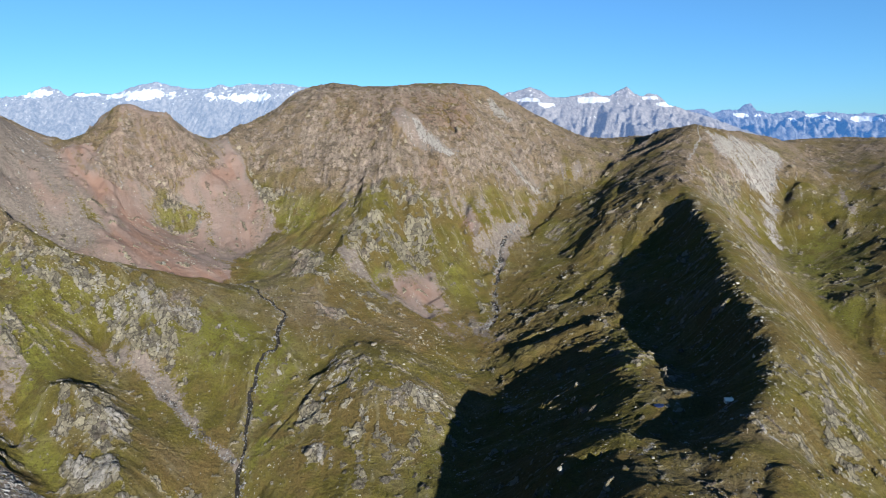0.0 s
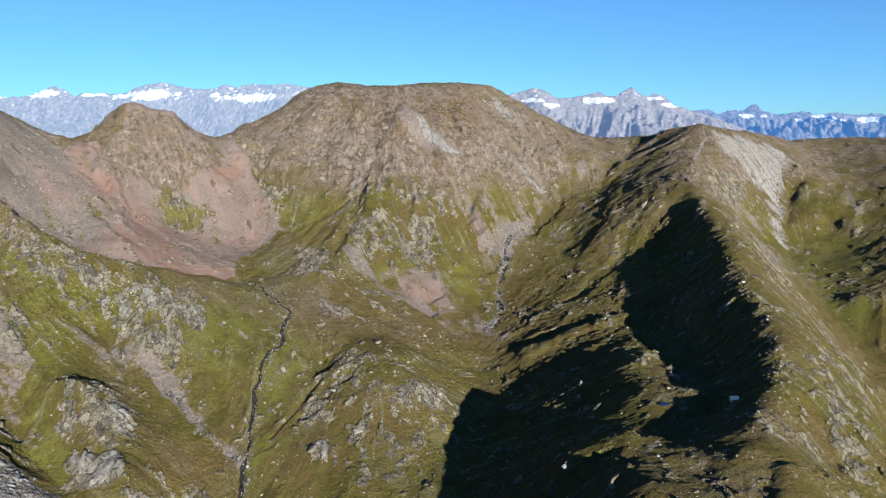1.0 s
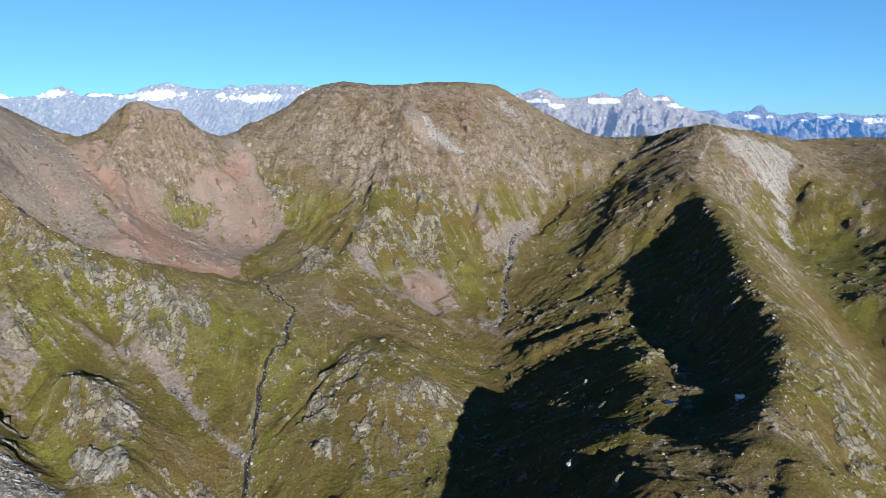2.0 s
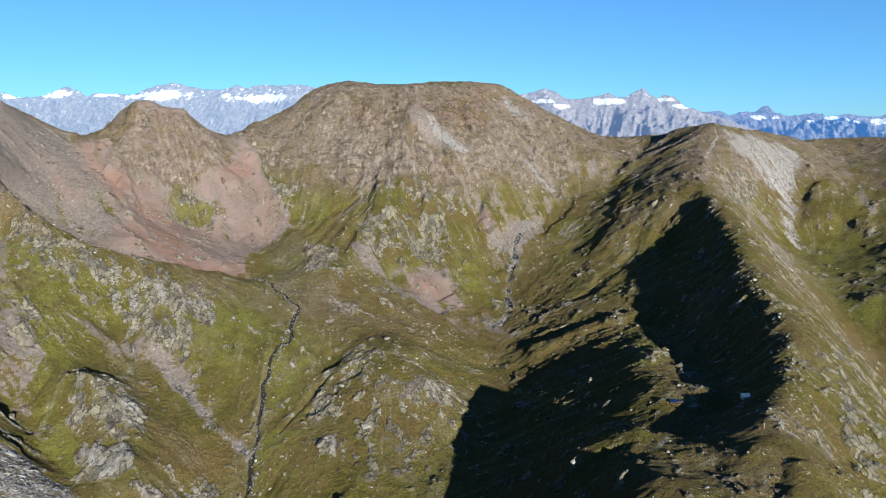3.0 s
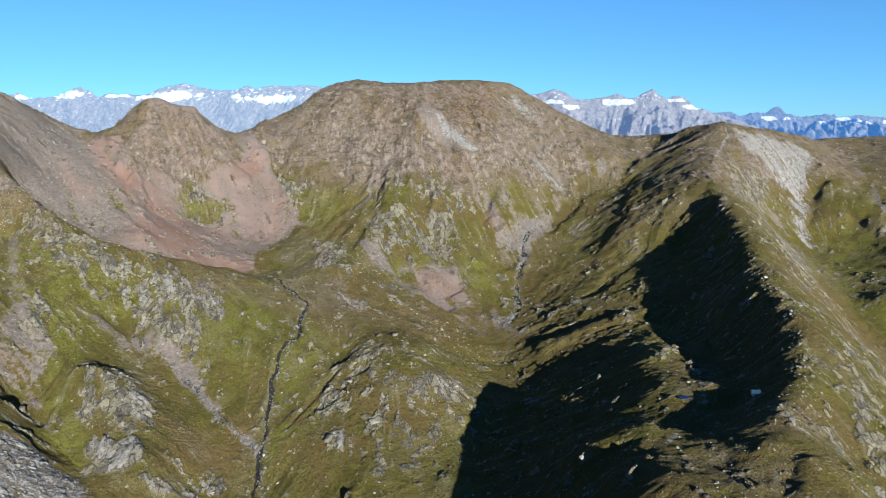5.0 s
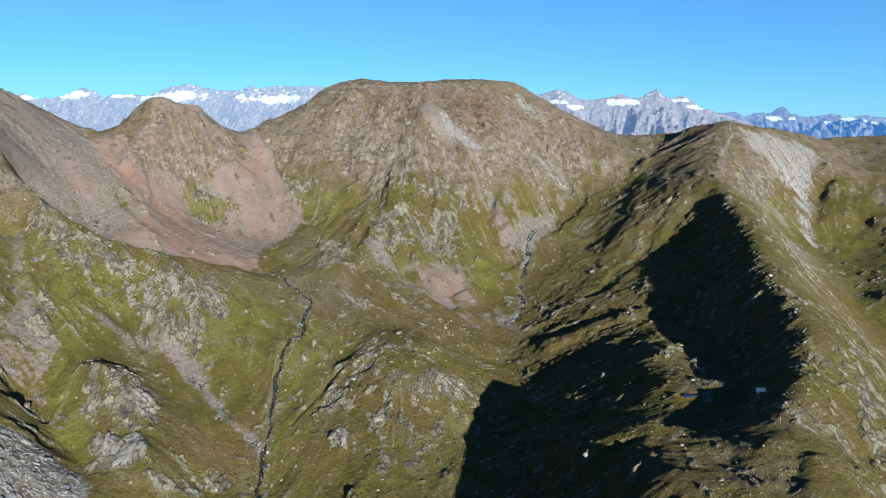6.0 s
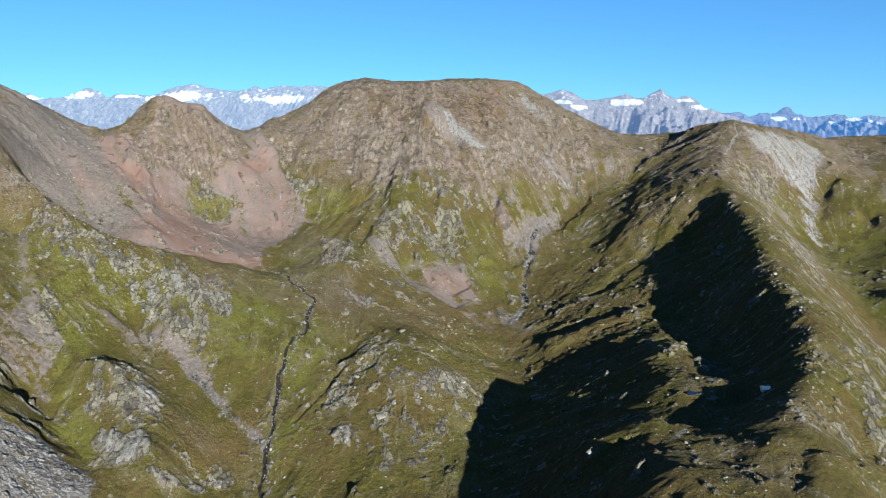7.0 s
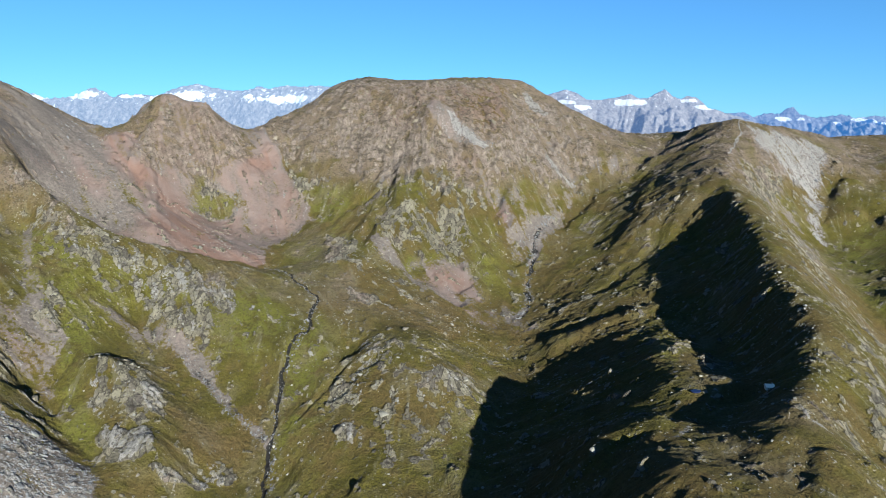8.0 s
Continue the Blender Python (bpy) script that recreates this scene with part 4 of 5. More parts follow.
    d = d + 4.0 * along(ux, uy, [(202, 658), (155, 658), (101, 644)], 14)
    d = d - 3.2 * along(ux, uy, [(176, 673), (130, 677), (99, 670)], 12)
    d = d + 8.5 * along(ux, uy, [(598, 1020), (566, 965)], 30)
    d = d + 5.6 * along(ux, uy, [(618, 985), (602, 960)], 18)
    d = d + 5.0 * along(ux, uy, [(624, 950), (610, 925)], 17)
    d = d + 3.6 * along(ux, uy, [(606, 1072), (632, 1066)], 16)
    d = d + 4.8 * along(ux, uy, [(-398, 841), (-378, 805)], 12)
    d = d - 2.4 * along(ux, uy, [(-109, 538), (-94, 569), (-75, 578)], 10)
    d = d + 4.0 * along(ux, uy, [(-387, 583), (-357, 553)], 10)
    d = d + 4.8 * along(ux, uy, [(-482, 901), (-424, 853)], 16)
    d = d - 3.2 * along(ux, uy, [(-331, 524), (-329, 509), (-330, 499)], 4)
    d = d - 3.2 * along(ux, uy, [(-310, 500), (-310, 490), (-309, 478)], 4)
    d = d - 3.0 * along(ux, uy, [(-151, 904), (-116, 939), (-69, 963)], 6)
    d = d - 3.0 * along(ux, uy, [(-88, 852), (-73, 826)], 5)
    d = d - 1.6 * along(x, y, [(-134, 515), (-114, 552), (-102, 581)], 3)
    d = d + 4.5 * along(ux, uy, [(196, 318), (208, 334)], 20)
    return z + d * inside, m


def spaced(stops):
    """Grid lines whose spacing goes from stop to stop: (place, spacing)."""
    out = [stops[0][0]]
    for (a, sa), (b, sb) in zip(stops, stops[1:]):
        while out[-1] < b:
            t = min(1, max(0, (out[-1] - a) / (b - a)))
            out.append(out[-1] + sa + (sb - sa) * t)
    return np.array(out)


XS = spaced([(-4800, 300), (-1200, 60), (-760, 3.4), (-450, 1.5), (380, 1.5), (640, 3.0), (1150, 5), (1500, 60), (4800, 300)])
YS = spaced([(-3000, 300), (150, 40), (290, 1.0), (480, 1.0), (760, 1.7), (1290, 2.8), (1480, 9), (1900, 60), (4900, 320)])


def mesh_from_grid(name, xx, yy, zz, material, attributes=()):
    """One quad sheet from arrays of rows and columns."""
    rows, cols = xx.shape
    me = bpy.data.meshes.new(name)
    n, q = rows * cols, (rows - 1) * (cols - 1)
    me.vertices.add(n)
    me.vertices.foreach_set("co", np.stack([xx, yy, zz], -1).astype(np.float32).ravel())
    k = (np.arange(rows - 1)[:, None] * cols + np.arange(cols - 1)[None, :]).ravel()
    me.loops.add(4 * q)
    me.loops.foreach_set("vertex_index", np.stack([k, k + 1, k + cols + 1, k + cols], -1).astype(np.int32).ravel())
    me.polygons.add(q)
    me.polygons.foreach_set("loop_start", np.arange(0, 4 * q, 4, dtype=np.int32))
    me.polygons.foreach_set("use_smooth", np.ones(q, bool))
    for key, values in attributes:
        me.attributes.new(key, "FLOAT", "POINT").data.foreach_set("value", values.astype(np.float32).ravel())
    me.update(calc_edges=True)
    me.materials.append(material)
    return new(name, me)


_xx, _yy = np.meshgrid(XS, YS)
_zz, _mm = height(_xx, _yy)
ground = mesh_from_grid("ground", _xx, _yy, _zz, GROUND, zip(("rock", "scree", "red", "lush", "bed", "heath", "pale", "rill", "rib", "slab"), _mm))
tagged(ground, "alpine cirque of olive grass, grey rock ribs and rust-red scree", "mountain ground", kind="structure")

# ---- far ranges ----


def far_range(name, label, crest, depth, foot, material, seed, rough, snowfields):
    """A range along a crest of (x, y, z) points: spurs and gullies fall away from it; snowfields (x, z, half width, half height) lie on it."""
    xs = np.array([p[0] for p in crest], float)
    u = np.arange(xs[0], xs[-1], 7.0)
    cy, cz = np.interp(u, xs, [p[1] for p in crest]), np.interp(u, xs, [p[2] for p in crest])
    jag = ridged(u, u * 0 + seed * 31.0, 45, 4, 0.55, seed)
    cz = cz + rough * 7 * (jag - 0.6)
    v = np.r_[np.linspace(-1, -0.4, 40), np.linspace(-0.39, 0, 52), np.linspace(0.02, 0.5, 12)]
    uu, vv = np.meshgrid(u, v)
    xx = uu + vv * 0
    yy = cy[None, :] + vv * depth
    fall = np.abs(vv) ** 0.8
    top = cz[None, :] - foot
    spur = ridged(xx + 0.5 * yy, yy * 0.3, 230, 2, 0.5, seed + 0.3) + 0.42 * ridged(xx - 0.35 * yy, yy * 0.2, 75, 3, 0.6, seed + 0.9) + 0.12 * ridged(xx, yy, 30, 2, 0.6, seed)
    zz = foot + top * (1 - fall) + (np.minimum(spur, 2.0) - 1.2) * 105 * rough * smooth(np.abs(vv), 0.0, 0.2) * (1 - 0.5 * fall)
    drift = 0.35 * fbm(xx, zz, 60, 4, 0.6, seed + 2.0)
    snow = 0.06 + 0.22 * smooth(zz - foot, 230, 420)
    for cx, cz_, rx, rz in snowfields:
        snow = np.maximum(snow, smooth(-np.hypot((xx - cx) / rx, (zz - cz_) / rz) + drift, -1.3, -0.5))
    ob = mesh_from_grid(name, xx, yy, zz, material, [("snow", snow)])
    return tagged(ob, label, "mountain range", kind="structure")


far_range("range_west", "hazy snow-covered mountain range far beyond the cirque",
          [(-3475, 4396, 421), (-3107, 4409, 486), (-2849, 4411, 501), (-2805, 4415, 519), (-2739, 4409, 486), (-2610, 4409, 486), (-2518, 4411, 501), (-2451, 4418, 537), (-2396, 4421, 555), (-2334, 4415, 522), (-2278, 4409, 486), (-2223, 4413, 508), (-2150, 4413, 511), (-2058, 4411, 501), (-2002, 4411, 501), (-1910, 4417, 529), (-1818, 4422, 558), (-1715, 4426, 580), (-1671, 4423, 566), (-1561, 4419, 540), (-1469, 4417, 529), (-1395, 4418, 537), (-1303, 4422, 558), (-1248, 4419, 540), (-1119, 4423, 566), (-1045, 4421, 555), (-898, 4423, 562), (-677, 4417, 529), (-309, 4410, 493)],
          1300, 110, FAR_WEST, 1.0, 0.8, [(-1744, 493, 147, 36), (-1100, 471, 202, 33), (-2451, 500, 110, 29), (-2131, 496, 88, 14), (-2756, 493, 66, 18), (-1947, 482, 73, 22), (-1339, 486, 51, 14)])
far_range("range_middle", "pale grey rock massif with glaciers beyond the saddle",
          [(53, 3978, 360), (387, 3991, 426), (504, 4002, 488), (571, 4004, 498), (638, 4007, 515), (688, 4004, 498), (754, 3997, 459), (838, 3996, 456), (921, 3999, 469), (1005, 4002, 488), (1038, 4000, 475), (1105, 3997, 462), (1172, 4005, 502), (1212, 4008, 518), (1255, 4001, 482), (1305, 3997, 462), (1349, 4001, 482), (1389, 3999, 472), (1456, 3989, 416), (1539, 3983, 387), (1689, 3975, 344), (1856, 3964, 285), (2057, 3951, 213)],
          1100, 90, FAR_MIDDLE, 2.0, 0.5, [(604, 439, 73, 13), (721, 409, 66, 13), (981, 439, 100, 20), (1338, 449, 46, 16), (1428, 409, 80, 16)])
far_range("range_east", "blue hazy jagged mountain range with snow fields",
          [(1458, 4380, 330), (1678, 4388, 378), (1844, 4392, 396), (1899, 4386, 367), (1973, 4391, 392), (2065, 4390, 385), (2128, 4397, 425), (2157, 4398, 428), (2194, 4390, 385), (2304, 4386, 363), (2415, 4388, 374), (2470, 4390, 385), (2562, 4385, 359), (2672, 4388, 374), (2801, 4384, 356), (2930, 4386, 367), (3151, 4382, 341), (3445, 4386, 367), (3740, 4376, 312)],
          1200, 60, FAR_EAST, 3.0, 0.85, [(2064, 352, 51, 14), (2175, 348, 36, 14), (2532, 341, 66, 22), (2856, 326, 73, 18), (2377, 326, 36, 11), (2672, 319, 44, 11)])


# ---- loose rock: blocks, stones and rubble that nobody could count ----
_t = (1 + 5 ** 0.5) / 2
ICO = np.array([(-1, _t, 0), (1, _t, 0), (-1, -_t, 0), (1, -_t, 0), (0, -1, _t), (0, 1, _t), (0, -1, -_t), (0, 1, -_t), (_t, 0, -1), (_t, 0, 1), (-_t, 0, -1), (-_t, 0, 1)]) / 1.9
ICO_FACES = np.array([(0, 11, 5), (0, 5, 1), (0, 1, 7), (0, 7, 10), (0, 10, 11), (1, 5, 9), (5, 11, 4), (11, 10, 2), (10, 7, 6), (7, 1, 8),
                      (3, 9, 4), (3, 4, 2), (3, 2, 6), (3, 6, 8), (3, 8, 9), (4, 9, 5), (2, 4, 11), (6, 2, 10), (8, 6, 7), (9, 8, 1)])


def triangles(name, co, faces, material):
    """One flat-shaded triangle mesh from arrays."""
    me = bpy.data.meshes.new(name)
    me.vertices.add(len(co))
    me.vertices.foreach_set("co", co.astype(np.float32).ravel())
    me.loops.add(3 * len(faces))
    me.loops.foreach_set("vertex_index", faces.astype(np.int32).ravel())
    me.polygons.add(len(faces))
    me.polygons.foreach_set("loop_start", np.arange(0, 3 * len(faces), 3, dtype=np.int32))
    me.polygons.foreach_set("use_smooth", np.zeros(len(faces), bool))
    me.update(calc_edges=True)
    me.materials.append(material)
    return new(name, me)


def scatter(name, label, category, seed, tries, region, chance, size, flat, sink, material, lean=1.0, stretch=0.5):
    """Blocks over a stretch of the plan: chance(x, y, masks) says how likely, size(x, y) how large; long sides run down the slope."""
    rng = np.random.RandomState(seed)
    x, y = rng.uniform(region[0], region[1], tries), rng.uniform(region[2], region[3], tries)
    z, m = height(x, y)
    keep = rng.rand(tries) < chance(x, y, m)
    x, y, z = x[keep], y[keep], z[keep]
    n = len(x)
    big = size(x, y) * np.exp(rng.normal(0, 0.42, n))
    dx, dy = sample(_dx, x, y), sample(_dy, x, y)
    s = sample(STEEP, x, y) * lean
    l = np.hypot(dx, dy) + 1e-6
    dx, dy = dx / l, dy / l
    turn = rng.normal(0, 0.45, n)
    dx, dy = dx * np.cos(turn) - dy * np.sin(turn), dx * np.sin(turn) + dy * np.cos(turn)
    c = 1 / np.sqrt(1 + s * s)
    along_ = np.stack([dx * c, dy * c, s * c], -1)
    across = np.stack([-dy, dx, np.zeros(n)], -1)
    up = np.cross(along_, across)
    shape = ICO[None] * rng.uniform(0.62, 1.25, (n, 12, 1)) + rng.normal(0, 0.13, (n, 12, 3))
    long_, wide_ = rng.uniform(0.9, 1.2 + stretch, n), rng.uniform(0.55, 1.1, n)
    high_ = flat * rng.uniform(0.7, 1.4, n)
    off = shape[:, :, 0:1] * (along_ * (big * long_)[:, None])[:, None] + shape[:, :, 1:2] * (across * (big * wide_)[:, None])[:, None] + shape[:, :, 2:3] * (up * (big * high_)[:, None])[:, None]
    co = np.stack([x, y, z - sink * big * high_], -1)[:, None] + off
    faces = ICO_FACES[None] + 12 * np.arange(n)[:, None, None]
    ob = triangles(name, co.reshape(-1, 3), faces.reshape(-1, 3), material)
    return tagged(ob, label, category, kind="stuff")


def on_rock(x, y, m):
    return (0.02 + 0.24 * m[9]) * (1 - smooth(m[1], 0.4, 0.6))


def on_turf(x, y, m):
    return smooth(fbm(x, y, 45, 3, shift=31.0) + 0.9 * m[0], 0.15, 0.9) * (1 - smooth(m[3], 0.4, 0.9)) * 0.8


def on_grey(x, y, m):
    return smooth(m[1], 0.4, 0.7) * (1 - smooth(m[2], 0.25, 0.5))


scatter("outcrop", "weathered grey-brown crag slabs bedded in alpine turf", "rock outcrop", 11, 40000, (-480, 420, 320, 780), on_rock, lambda x, y: 0.45 + 0.0008 * y, 0.4, 0.3, CRAG, stretch=0.7)
scatter("outcrop", "weathered grey-brown crag slabs on the summit face", "rock outcrop", 12, 40000, (-700, 750, 780, 1300), on_rock, lambda x, y: 0.4 + 0.0009 * y, 0.4, 0.4, TAN, stretch=0.8)
scatter("outcrop", "broad pale gneiss slabs lying flush in the slope", "rock outcrop", 17, 26000, (-480, 120, 330, 760), lambda x, y, m: 0.2 * m[9] + 0.1 * smooth(m[6], 0.3, 0.6), lambda x, y: 0.35 + 0.0007 * y, 0.25, 0.4, SLAB, stretch=0.7)
scatter("ridge_blocks", "pale broken blocks strewn along the sunlit ridge", "stones", 18, 9000, (210, 330, 380, 640), lambda x, y, m: 0.17 * along(x, y, [(315, 690), (285, 560), (268, 500), (262, 470), (235, 415), (222, 385)], 16), lambda x, y: 0.5 + 0.0 * y, 0.7, 0.1, PALE, 0.7)
scatter("field_stones", "pale lichen-covered stones strewn over the grass", "stones", 13, 26000, (-480, 430, 320, 900), on_turf, lambda x, y: 0.22 + 0.0005 * y, 0.6, 0.1, PALE, 0.6)
scatter("debris", "grey angular boulders of the debris slope", "rubble", 14, 9000, (-420, -220, 330, 480), on_grey, lambda x, y: 0.65 + 0.0 * y, 0.6, 0.1, RUBBLE, 0.8)
scatter("scree", "grey angular rubble of the far debris slopes", "rubble", 15, 14000, (-520, 760, 480, 1180), on_grey, lambda x, y: 0.35 + 0.0006 * y, 0.5, 0.2, RUBBLE, 0.8)


def on_beds(x, y, m):
    return 0.9 * np.maximum(along(x, y, WEST_BED, 5), np.maximum(along(x, y, MAIN_BED, 7), along(x, y, SIDE_BED, 6)))


scatter("bed_stones", "grey and pale stones lying along the stream beds", "stones", 16, 60000, (-260, 140, 380, 960), on_beds, lambda x, y: 0.25 + 0.0005 * y, 0.6, 0.1, RUBBLE, 0.6)


# ---- things ----


def part(name, bm, material, parent=None, label=""):
    """Links a bmesh as one mesh object, under a thing if one is given."""
    me = bpy.data.meshes.new(name)
    bm.to_mesh(me)
    bm.free()
    me.materials.append(material)
    ob = new(name, me)
    ob.parent = parent
    return tagged(ob, label) if label else ob


def ground_z(x, y):
    return float(height(np.array([x]), np.array([y]))[0][0])


def block(sx, sy, sz, at=(0, 0, 0), bevel=0.0, m=None):
    bm = bmesh.new()
    bmesh.ops.create_cube(bm, size=1.0, matrix=Matrix.Translation(at) @ (m or Matrix()) @ Matrix.Diagonal((sx, sy, sz, 1)))
    if bevel:
        bmesh.ops.bevel(bm, geom=bm.edges[:], offset=bevel, segments=1, affect="EDGES")
    return bm


def plain(name, color, roughness=0.7, metal=0.0, worn=(0.05, 0.05, 0.05), scale=3.0):
    s = Shade(name, roughness)
    s.bsdf.inputs["Metallic"].default_value = metal
    s.bump(s.noise(scale * 3, 3), 0.3, 0.02)
    return s.color(s.mix(s.ramp(s.noise(scale, 4, 0.7), 0.5, 0.7, 0.0, 0.45), color, worn))


SHEET_METAL = plain("weathered_sheet_metal", (0.85, 0.66, 0.52), 0.5, 0.1, (0.66, 0.52, 0.42), 1.2)
OLD_WOOD = plain("weathered_timber", (0.2, 0.17, 0.14), 0.85, 0.0, (0.09, 0.08, 0.07), 2.0)
RENDER_WHITE = plain("stone_wall", (0.4, 0.39, 0.36), 0.9, 0.0, (0.2, 0.19, 0.17), 2.0)
DARK_GLASS = plain("dark_window", (0.02, 0.025, 0.03), 0.15)


def hut(x, y, turn):
    """A small shelter: stone walls, a sheet-metal saddle roof, door, windows and chimney."""
    top = new("hut")
    z = sum(ground_z(x + a, y + b) for a in (-4, 0, 4) for b in (-3, 0, 3)) / 9
    top.matrix_world = pose(x, y, z - 0.3, 0, 0, turn)
    length, width, eave, ridge = 5.4, 4.8, 2.4, 4.0
    for sx, name in ((-1, "gable_wall"), (1, "gable_wall")):
        bm = bmesh.new()
        pts = [(-width / 2, 0), (width / 2, 0), (width / 2, eave), (0, ridge - 0.12), (-width / 2, eave)]
        a = [bm.verts.new((sx * (length / 2), p, q)) for p, q in pts]
        b = [bm.verts.new((sx * (length / 2 - 0.35), p, q)) for p, q in pts]
        bm.faces.new(a), bm.faces.new(b[::-1])
        for k in range(5):
            bm.faces.new((a[k], b[k], b[(k + 1) % 5], a[(k + 1) % 5]))
        bmesh.ops.recalc_face_normals(bm, faces=bm.faces)
        part(name, bm, RENDER_WHITE, top, "grey rubble-stone gable wall")
    for sy in (-1, 1):
        part("side_wall", block(length - 0.7, 0.35, eave, (0, sy * (width / 2 - 0.175), eave / 2), 0.02), RENDER_WHITE, top)
        slope_ = math.atan2(ridge - eave, width / 2)
        run = math.hypot(ridge - eave, width / 2) + 0.45
        m = Matrix.Rotation(-sy * slope_, 4, "X")
        mid = Vector((0, sy * (width / 4 + 0.16), (ridge + eave) / 2 - 0.02))
        slab_ = part("roof", block(length + 0.7, run, 0.09, mid, 0.015, m), SHEET_METAL, top, "pale blue-grey sheet-metal roof")
        for k in range(9):
            off = m @ Vector((0, 0, 0.065))
            part("roof_seam", block(0.05, run, 0.05, mid + off + Vector((-2.9 + 0.725 * k, 0, 0)), 0.0, m), SHEET_METAL, slab_)
    part("ridge_cap", block(length + 0.74, 0.3, 0.08, (0, 0, ridge + 0.05), 0.02), SHEET_METAL, top)
    part("door", block(0.9, 0.1, 1.9, (-1.2, -width / 2 - 0.02, 0.95), 0.02), OLD_WOOD, top, "weathered plank door")
    for wx in (0.2, 1.5):
        w = part("window", block(0.8, 0.1, 0.8, (wx, -width / 2 - 0.01, 1.5), 0.015), OLD_WOOD, top, "small timber-framed window")
        part("pane", block(0.62, 0.04, 0.62, (wx, -width / 2 - 0.055, 1.5)), DARK_GLASS, w)
    chimney = part("chimney", block(0.5, 0.5, 1.3, (1.9, 0.9, ridge - 0.1), 0.03), RENDER_WHITE, top)
    part("chimney_cap", block(0.66, 0.66, 0.08, (1.9, 0.9, ridge + 0.62), 0.02), RENDER_WHITE, chimney)
    return tagged(top, "small stone mountain hut with a pale metal roof", "hut")


hut(219, 443, -8)


def boulder(x, y, size, flat, material, seed, label, long_=1.25):
    """One angular block, split by a few planes, half bedded in the turf."""
    rng = random.Random(seed)
    bm = bmesh.new()
    bmesh.ops.create_icosphere(bm, subdivisions=3 if size > 2 else 2, radius=1.0)
    for k in range(9):
        n = Vector((rng.gauss(0, 1), rng.gauss(0, 1), rng.gauss(0, 0.7))).normalized()
        d = rng.uniform(0.55, 0.85)
        for v in bm.verts:
            over = v.co.dot(n) - d
            if over > 0:
                v.co -= n * over
    for v in bm.verts:
        v.co += 0.05 * noise.noise_vector(v.co * 2.3 + Vector((seed, 0, 0)))
        v.co = Vector((v.co.x * size * long_, v.co.y * size, v.co.z * size * flat))
    bm.normal_update()
    ob = part("boulder", bm, material)
    ob.matrix_world = pose(x, y, ground_z(x, y) + 0.15 * size * flat, rng.uniform(-8, 8), rng.uniform(-8, 8), rng.uniform(0, 360))
    return tagged(ob, label, "boulder", group="boulders on the slopes")


boulder(-51.8, 631.0, 3.8, 0.55, CRAG, 1, "brown-grey boulder standing alone in the brown grass")
boulder(-60.6, 512.5, 4.1, 0.50, PALE, 2, "large pale greenish slab below the knoll")
boulder(-95.2, 494.5, 4.1, 0.60, CRAG, 3, "dark-sided crag block at the foot of the knoll")
boulder(-87.3, 560.5, 2.5, 0.50, PALE, 4, "pale lichen-covered block on the knoll")
boulder(8.2, 566.5, 2.9, 0.50, PALE, 5, "pale ribbed block on the edge of the knoll")
boulder(-94.6, 535.0, 2.3, 0.50, CRAG, 6, "grey block bedded in the knoll")
boulder(-73.9, 616.0, 2.0, 0.50, CRAG, 7, "grey block on top of the knoll")
boulder(-53.8, 574.0, 1.8, 0.50, PALE, 8, "pale grey block bedded in turf")
boulder(87.7, 395.5, 2.2, 1.00, SLAB, 9, "pale upright slab standing out of the shade")
boulder(104.4, 452.5, 1.4, 0.80, CRAG, 10, "brown block above the pale slab")
boulder(80.0, 400.0, 1.1, 0.70, CRAG, 11, "small brown block on the bench edge")
boulder(171.4, 400.0, 1.4, 0.60, PALE, 12, "pale boulder on the edge of the hollow")
boulder(203.8, 508.0, 1.2, 0.60, PALE, 13, "pale boulder beside the grassy knoll")
boulder(183.7, 476.5, 1.4, 0.60, PALE, 14, "pale boulder on the grassy knoll")
boulder(205.1, 407.5, 1.4, 0.60, PALE, 15, "pale boulder near the hut")
boulder(209.8, 406.0, 1.1, 0.60, PALE, 16, "white-grey boulder near the hut")
boulder(216.8, 404.5, 1.2, 0.60, PALE, 17, "rounded pale boulder near the hut")
boulder(215.0, 448.0, 1.3, 0.80, CRAG, 18, "brown pointed boulder next to the hut")
boulder(144.5, 464.5, 1.3, 0.60, CRAG, 19, "brown boulder on the shaded bench")
boulder(204.4, 526.0, 1.0, 0.60, PALE, 20, "white stone in the shade by the knoll")
boulder(142.1, 379.0, 1.4, 0.70, PALE, 21, "pale pointed slab on the bench")
boulder(264.8, 476.5, 1.6, 0.70, PALE, 22, "pale block on the ridge crest")
boulder(259.8, 460.0, 1.4, 0.70, PALE, 23, "pale block on the ridge crest")
boulder(291.8, 592.0, 2.0, 0.60, PALE, 24, "pale block on the ridge crest")
boulder(281.9, 524.5, 1.8, 0.60, PALE, 25, "pale block on the ridge crest")
boulder(148.6, 334.0, 1.3, 0.60, PALE, 26, "pale boulder on the brown bench")
boulder(-147.8, 493.0, 2.0, 0.70, PALE, 27, "pale block beside the dark gully")
boulder(-161.9, 587.5, 1.4, 0.60, PALE, 28, "pale stone beside the dark gully")
boulder(-124.3, 763.0, 2.7, 0.40, PALE, 29, "pale slab on the green shoulder")
boulder(-151.1, 811.0, 3.6, 0.50, CRAG, 30, "grey crag block on the green shoulder")
boulder(-178.0, 673.0, 2.7, 0.50, PALE, 31, "pale block above the gully")
boulder(-330.3, 479.5, 4.0, 0.60, CRAG, 32, "grey rock rib beside the debris slope")
boulder(-245.1, 1018.0, 3.6, 0.50, CRAG, 33, "grey block below the saddle")

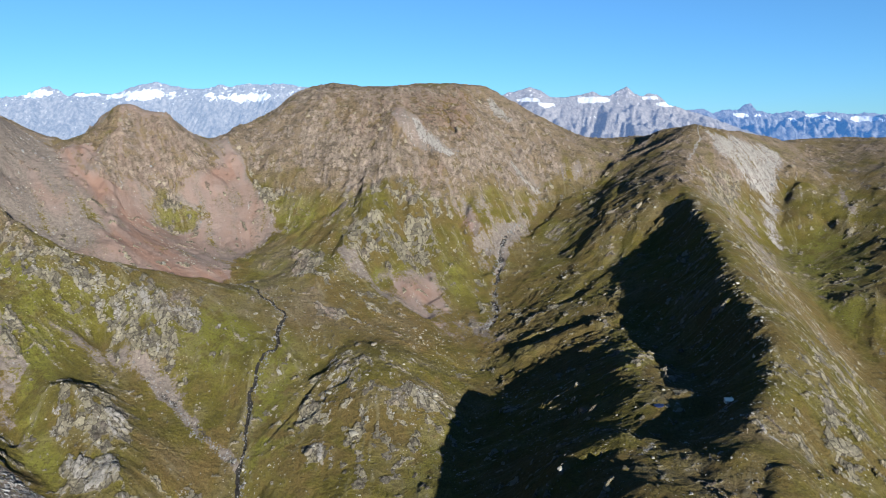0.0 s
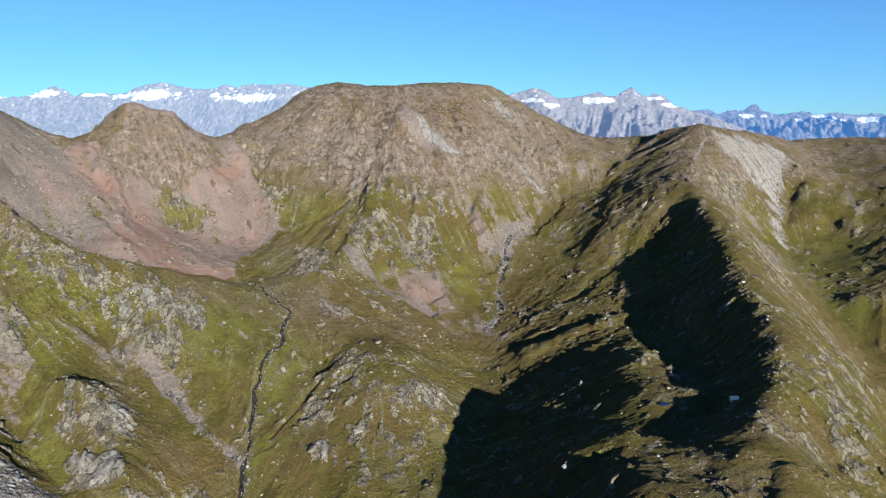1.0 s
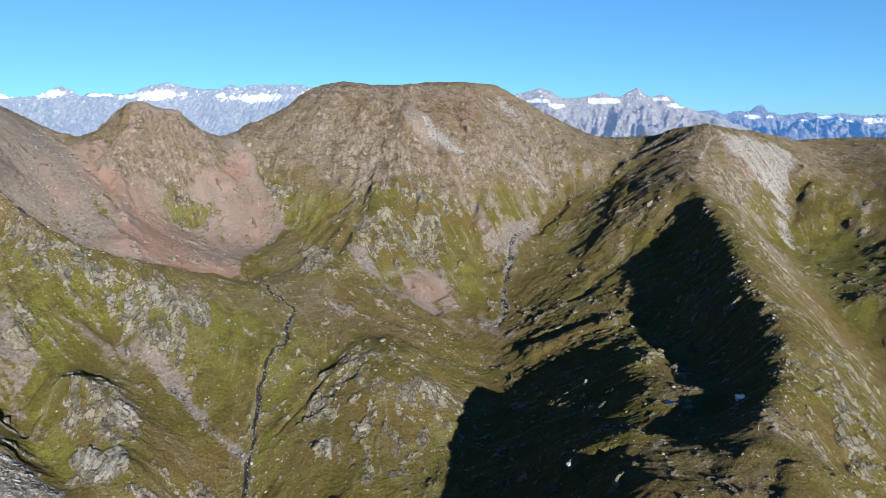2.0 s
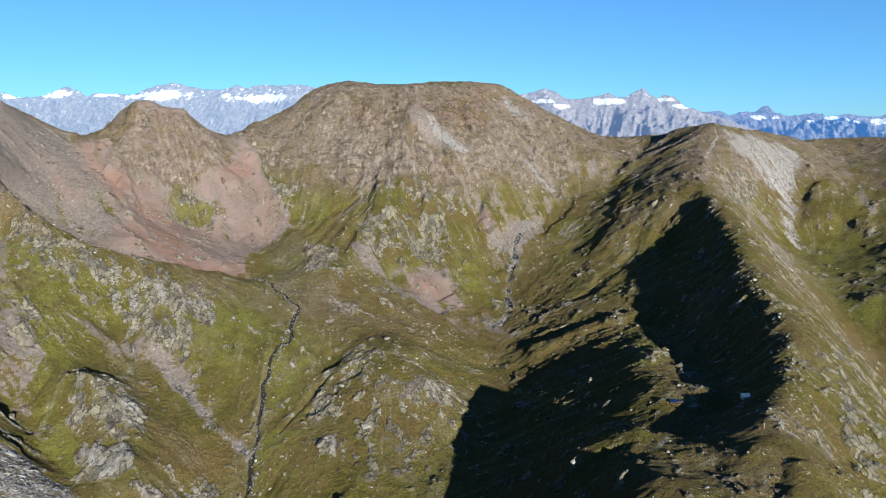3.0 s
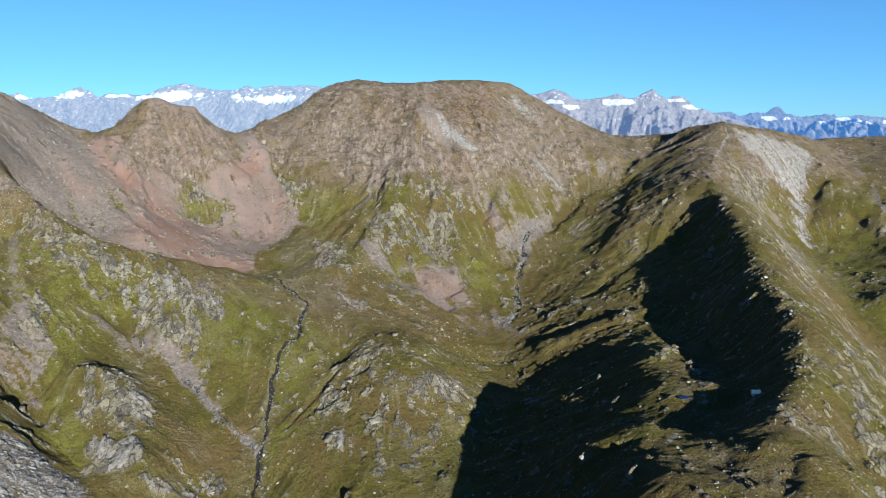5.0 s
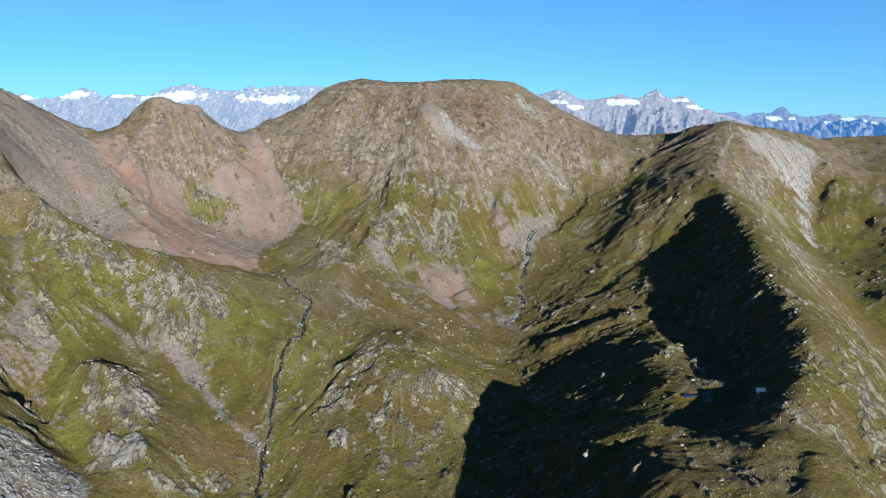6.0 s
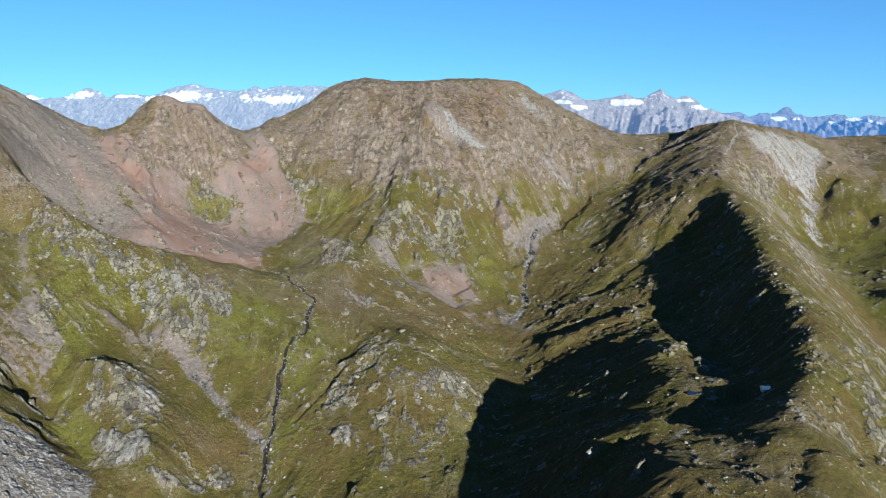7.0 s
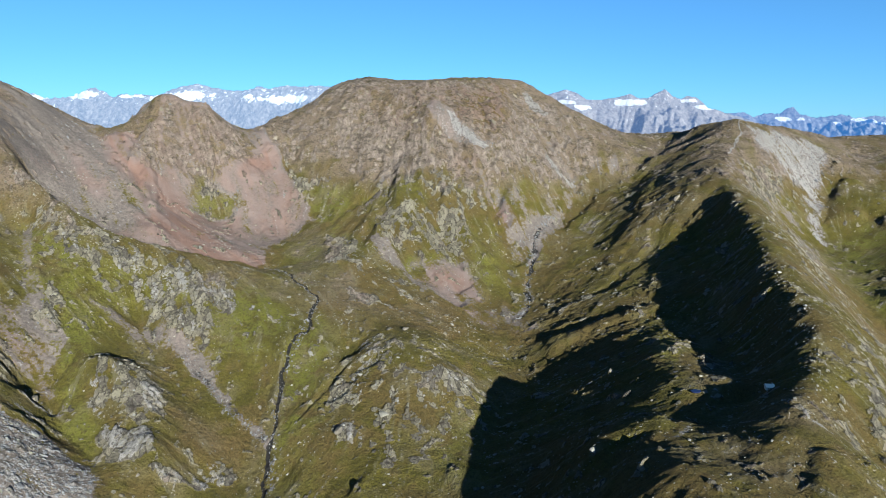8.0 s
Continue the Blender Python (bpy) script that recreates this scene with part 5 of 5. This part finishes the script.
# larger single blocks strewn that rolled off the faces
_rng = random.Random(5)
_labels = ("pale angular boulder bedded in olive turf", "grey-brown angular boulder lying in alpine grass", "lichen-covered block half sunk in turf")
for _k in range(70):
    _x, _y = _rng.uniform(-330, 120), _rng.uniform(400, 720)
    if _k % 3 == 0:
        _x, _y = _rng.uniform(140, 330), _rng.uniform(340, 620)
    _j = _rng.randrange(3)
    boulder(_x, _y, _rng.uniform(0.6, 1.4) * (0.7 if _k % 3 == 0 else 1), _rng.uniform(0.5, 0.75), (PALE, CRAG, PALE)[_j], 100 + _k, _labels[_j])


def pond(x, y, rx, ry, turn, label):
    """A still pool: an uneven sheet of dark water with a rim of its own."""
    s = Shade("pond_water", 0.04)
    s.bsdf.inputs["Specular IOR Level"].default_value = 0.1
    s.bump(s.noise(1.5, 3), 0.15, 0.02)
    mat = s.color((0.008, 0.013, 0.04))
    bm = bmesh.new()
    z = ground_z(x, y) + 0.55
    ring = []
    for k in range(40):
        a = 2 * math.pi * k / 40
        r = 1 + 0.22 * noise.noise(Vector((math.cos(a) * 1.4, math.sin(a) * 1.4, 3.0)))
        ring.append(bm.verts.new((rx * r * math.cos(a), ry * r * math.sin(a), 0)))
    low = [bm.verts.new((v.co.x * 0.8, v.co.y * 0.8, -1.2)) for v in ring]
    bm.faces.new(ring)
    bm.faces.new(low[::-1])
    for k in range(40):
        bm.faces.new((ring[k], low[k], low[(k + 1) % 40], ring[(k + 1) % 40]))
    bmesh.ops.recalc_face_normals(bm, faces=bm.faces)
    ob = part("pond", bm, mat)
    ob.matrix_world = pose(x, y, z, 0, 0, turn)
    return tagged(ob, label, "pond", kind="structure")


pond(174, 458, 4.4, 2.6, 20, "small dark pool between grassy knolls")


def marker_post(x, y, tall):
    """A wooden post with two pointed boards and a foot of stones."""
    top = new("signpost")
    top.matrix_world = pose(x, y, ground_z(x, y) - 0.2, 0, 0, 25)
    bm = bmesh.new()
    bmesh.ops.create_cone(bm, cap_ends=True, segments=10, radius1=0.16, radius2=0.11, depth=tall, matrix=Matrix.Translation((0, 0, tall / 2)))
    part("post", bm, OLD_WOOD, top)
    for k, h in enumerate((tall - 0.5, tall - 0.95)):
        part("board", block(0.9, 0.06, 0.22, (0.35 if k else -0.35, -0.15, h), 0.01), OLD_WOOD, top)
    return tagged(top, "tall weathered wooden signpost on the brown bench", "signpost")


marker_post(204.0, 385.0, 4.6)
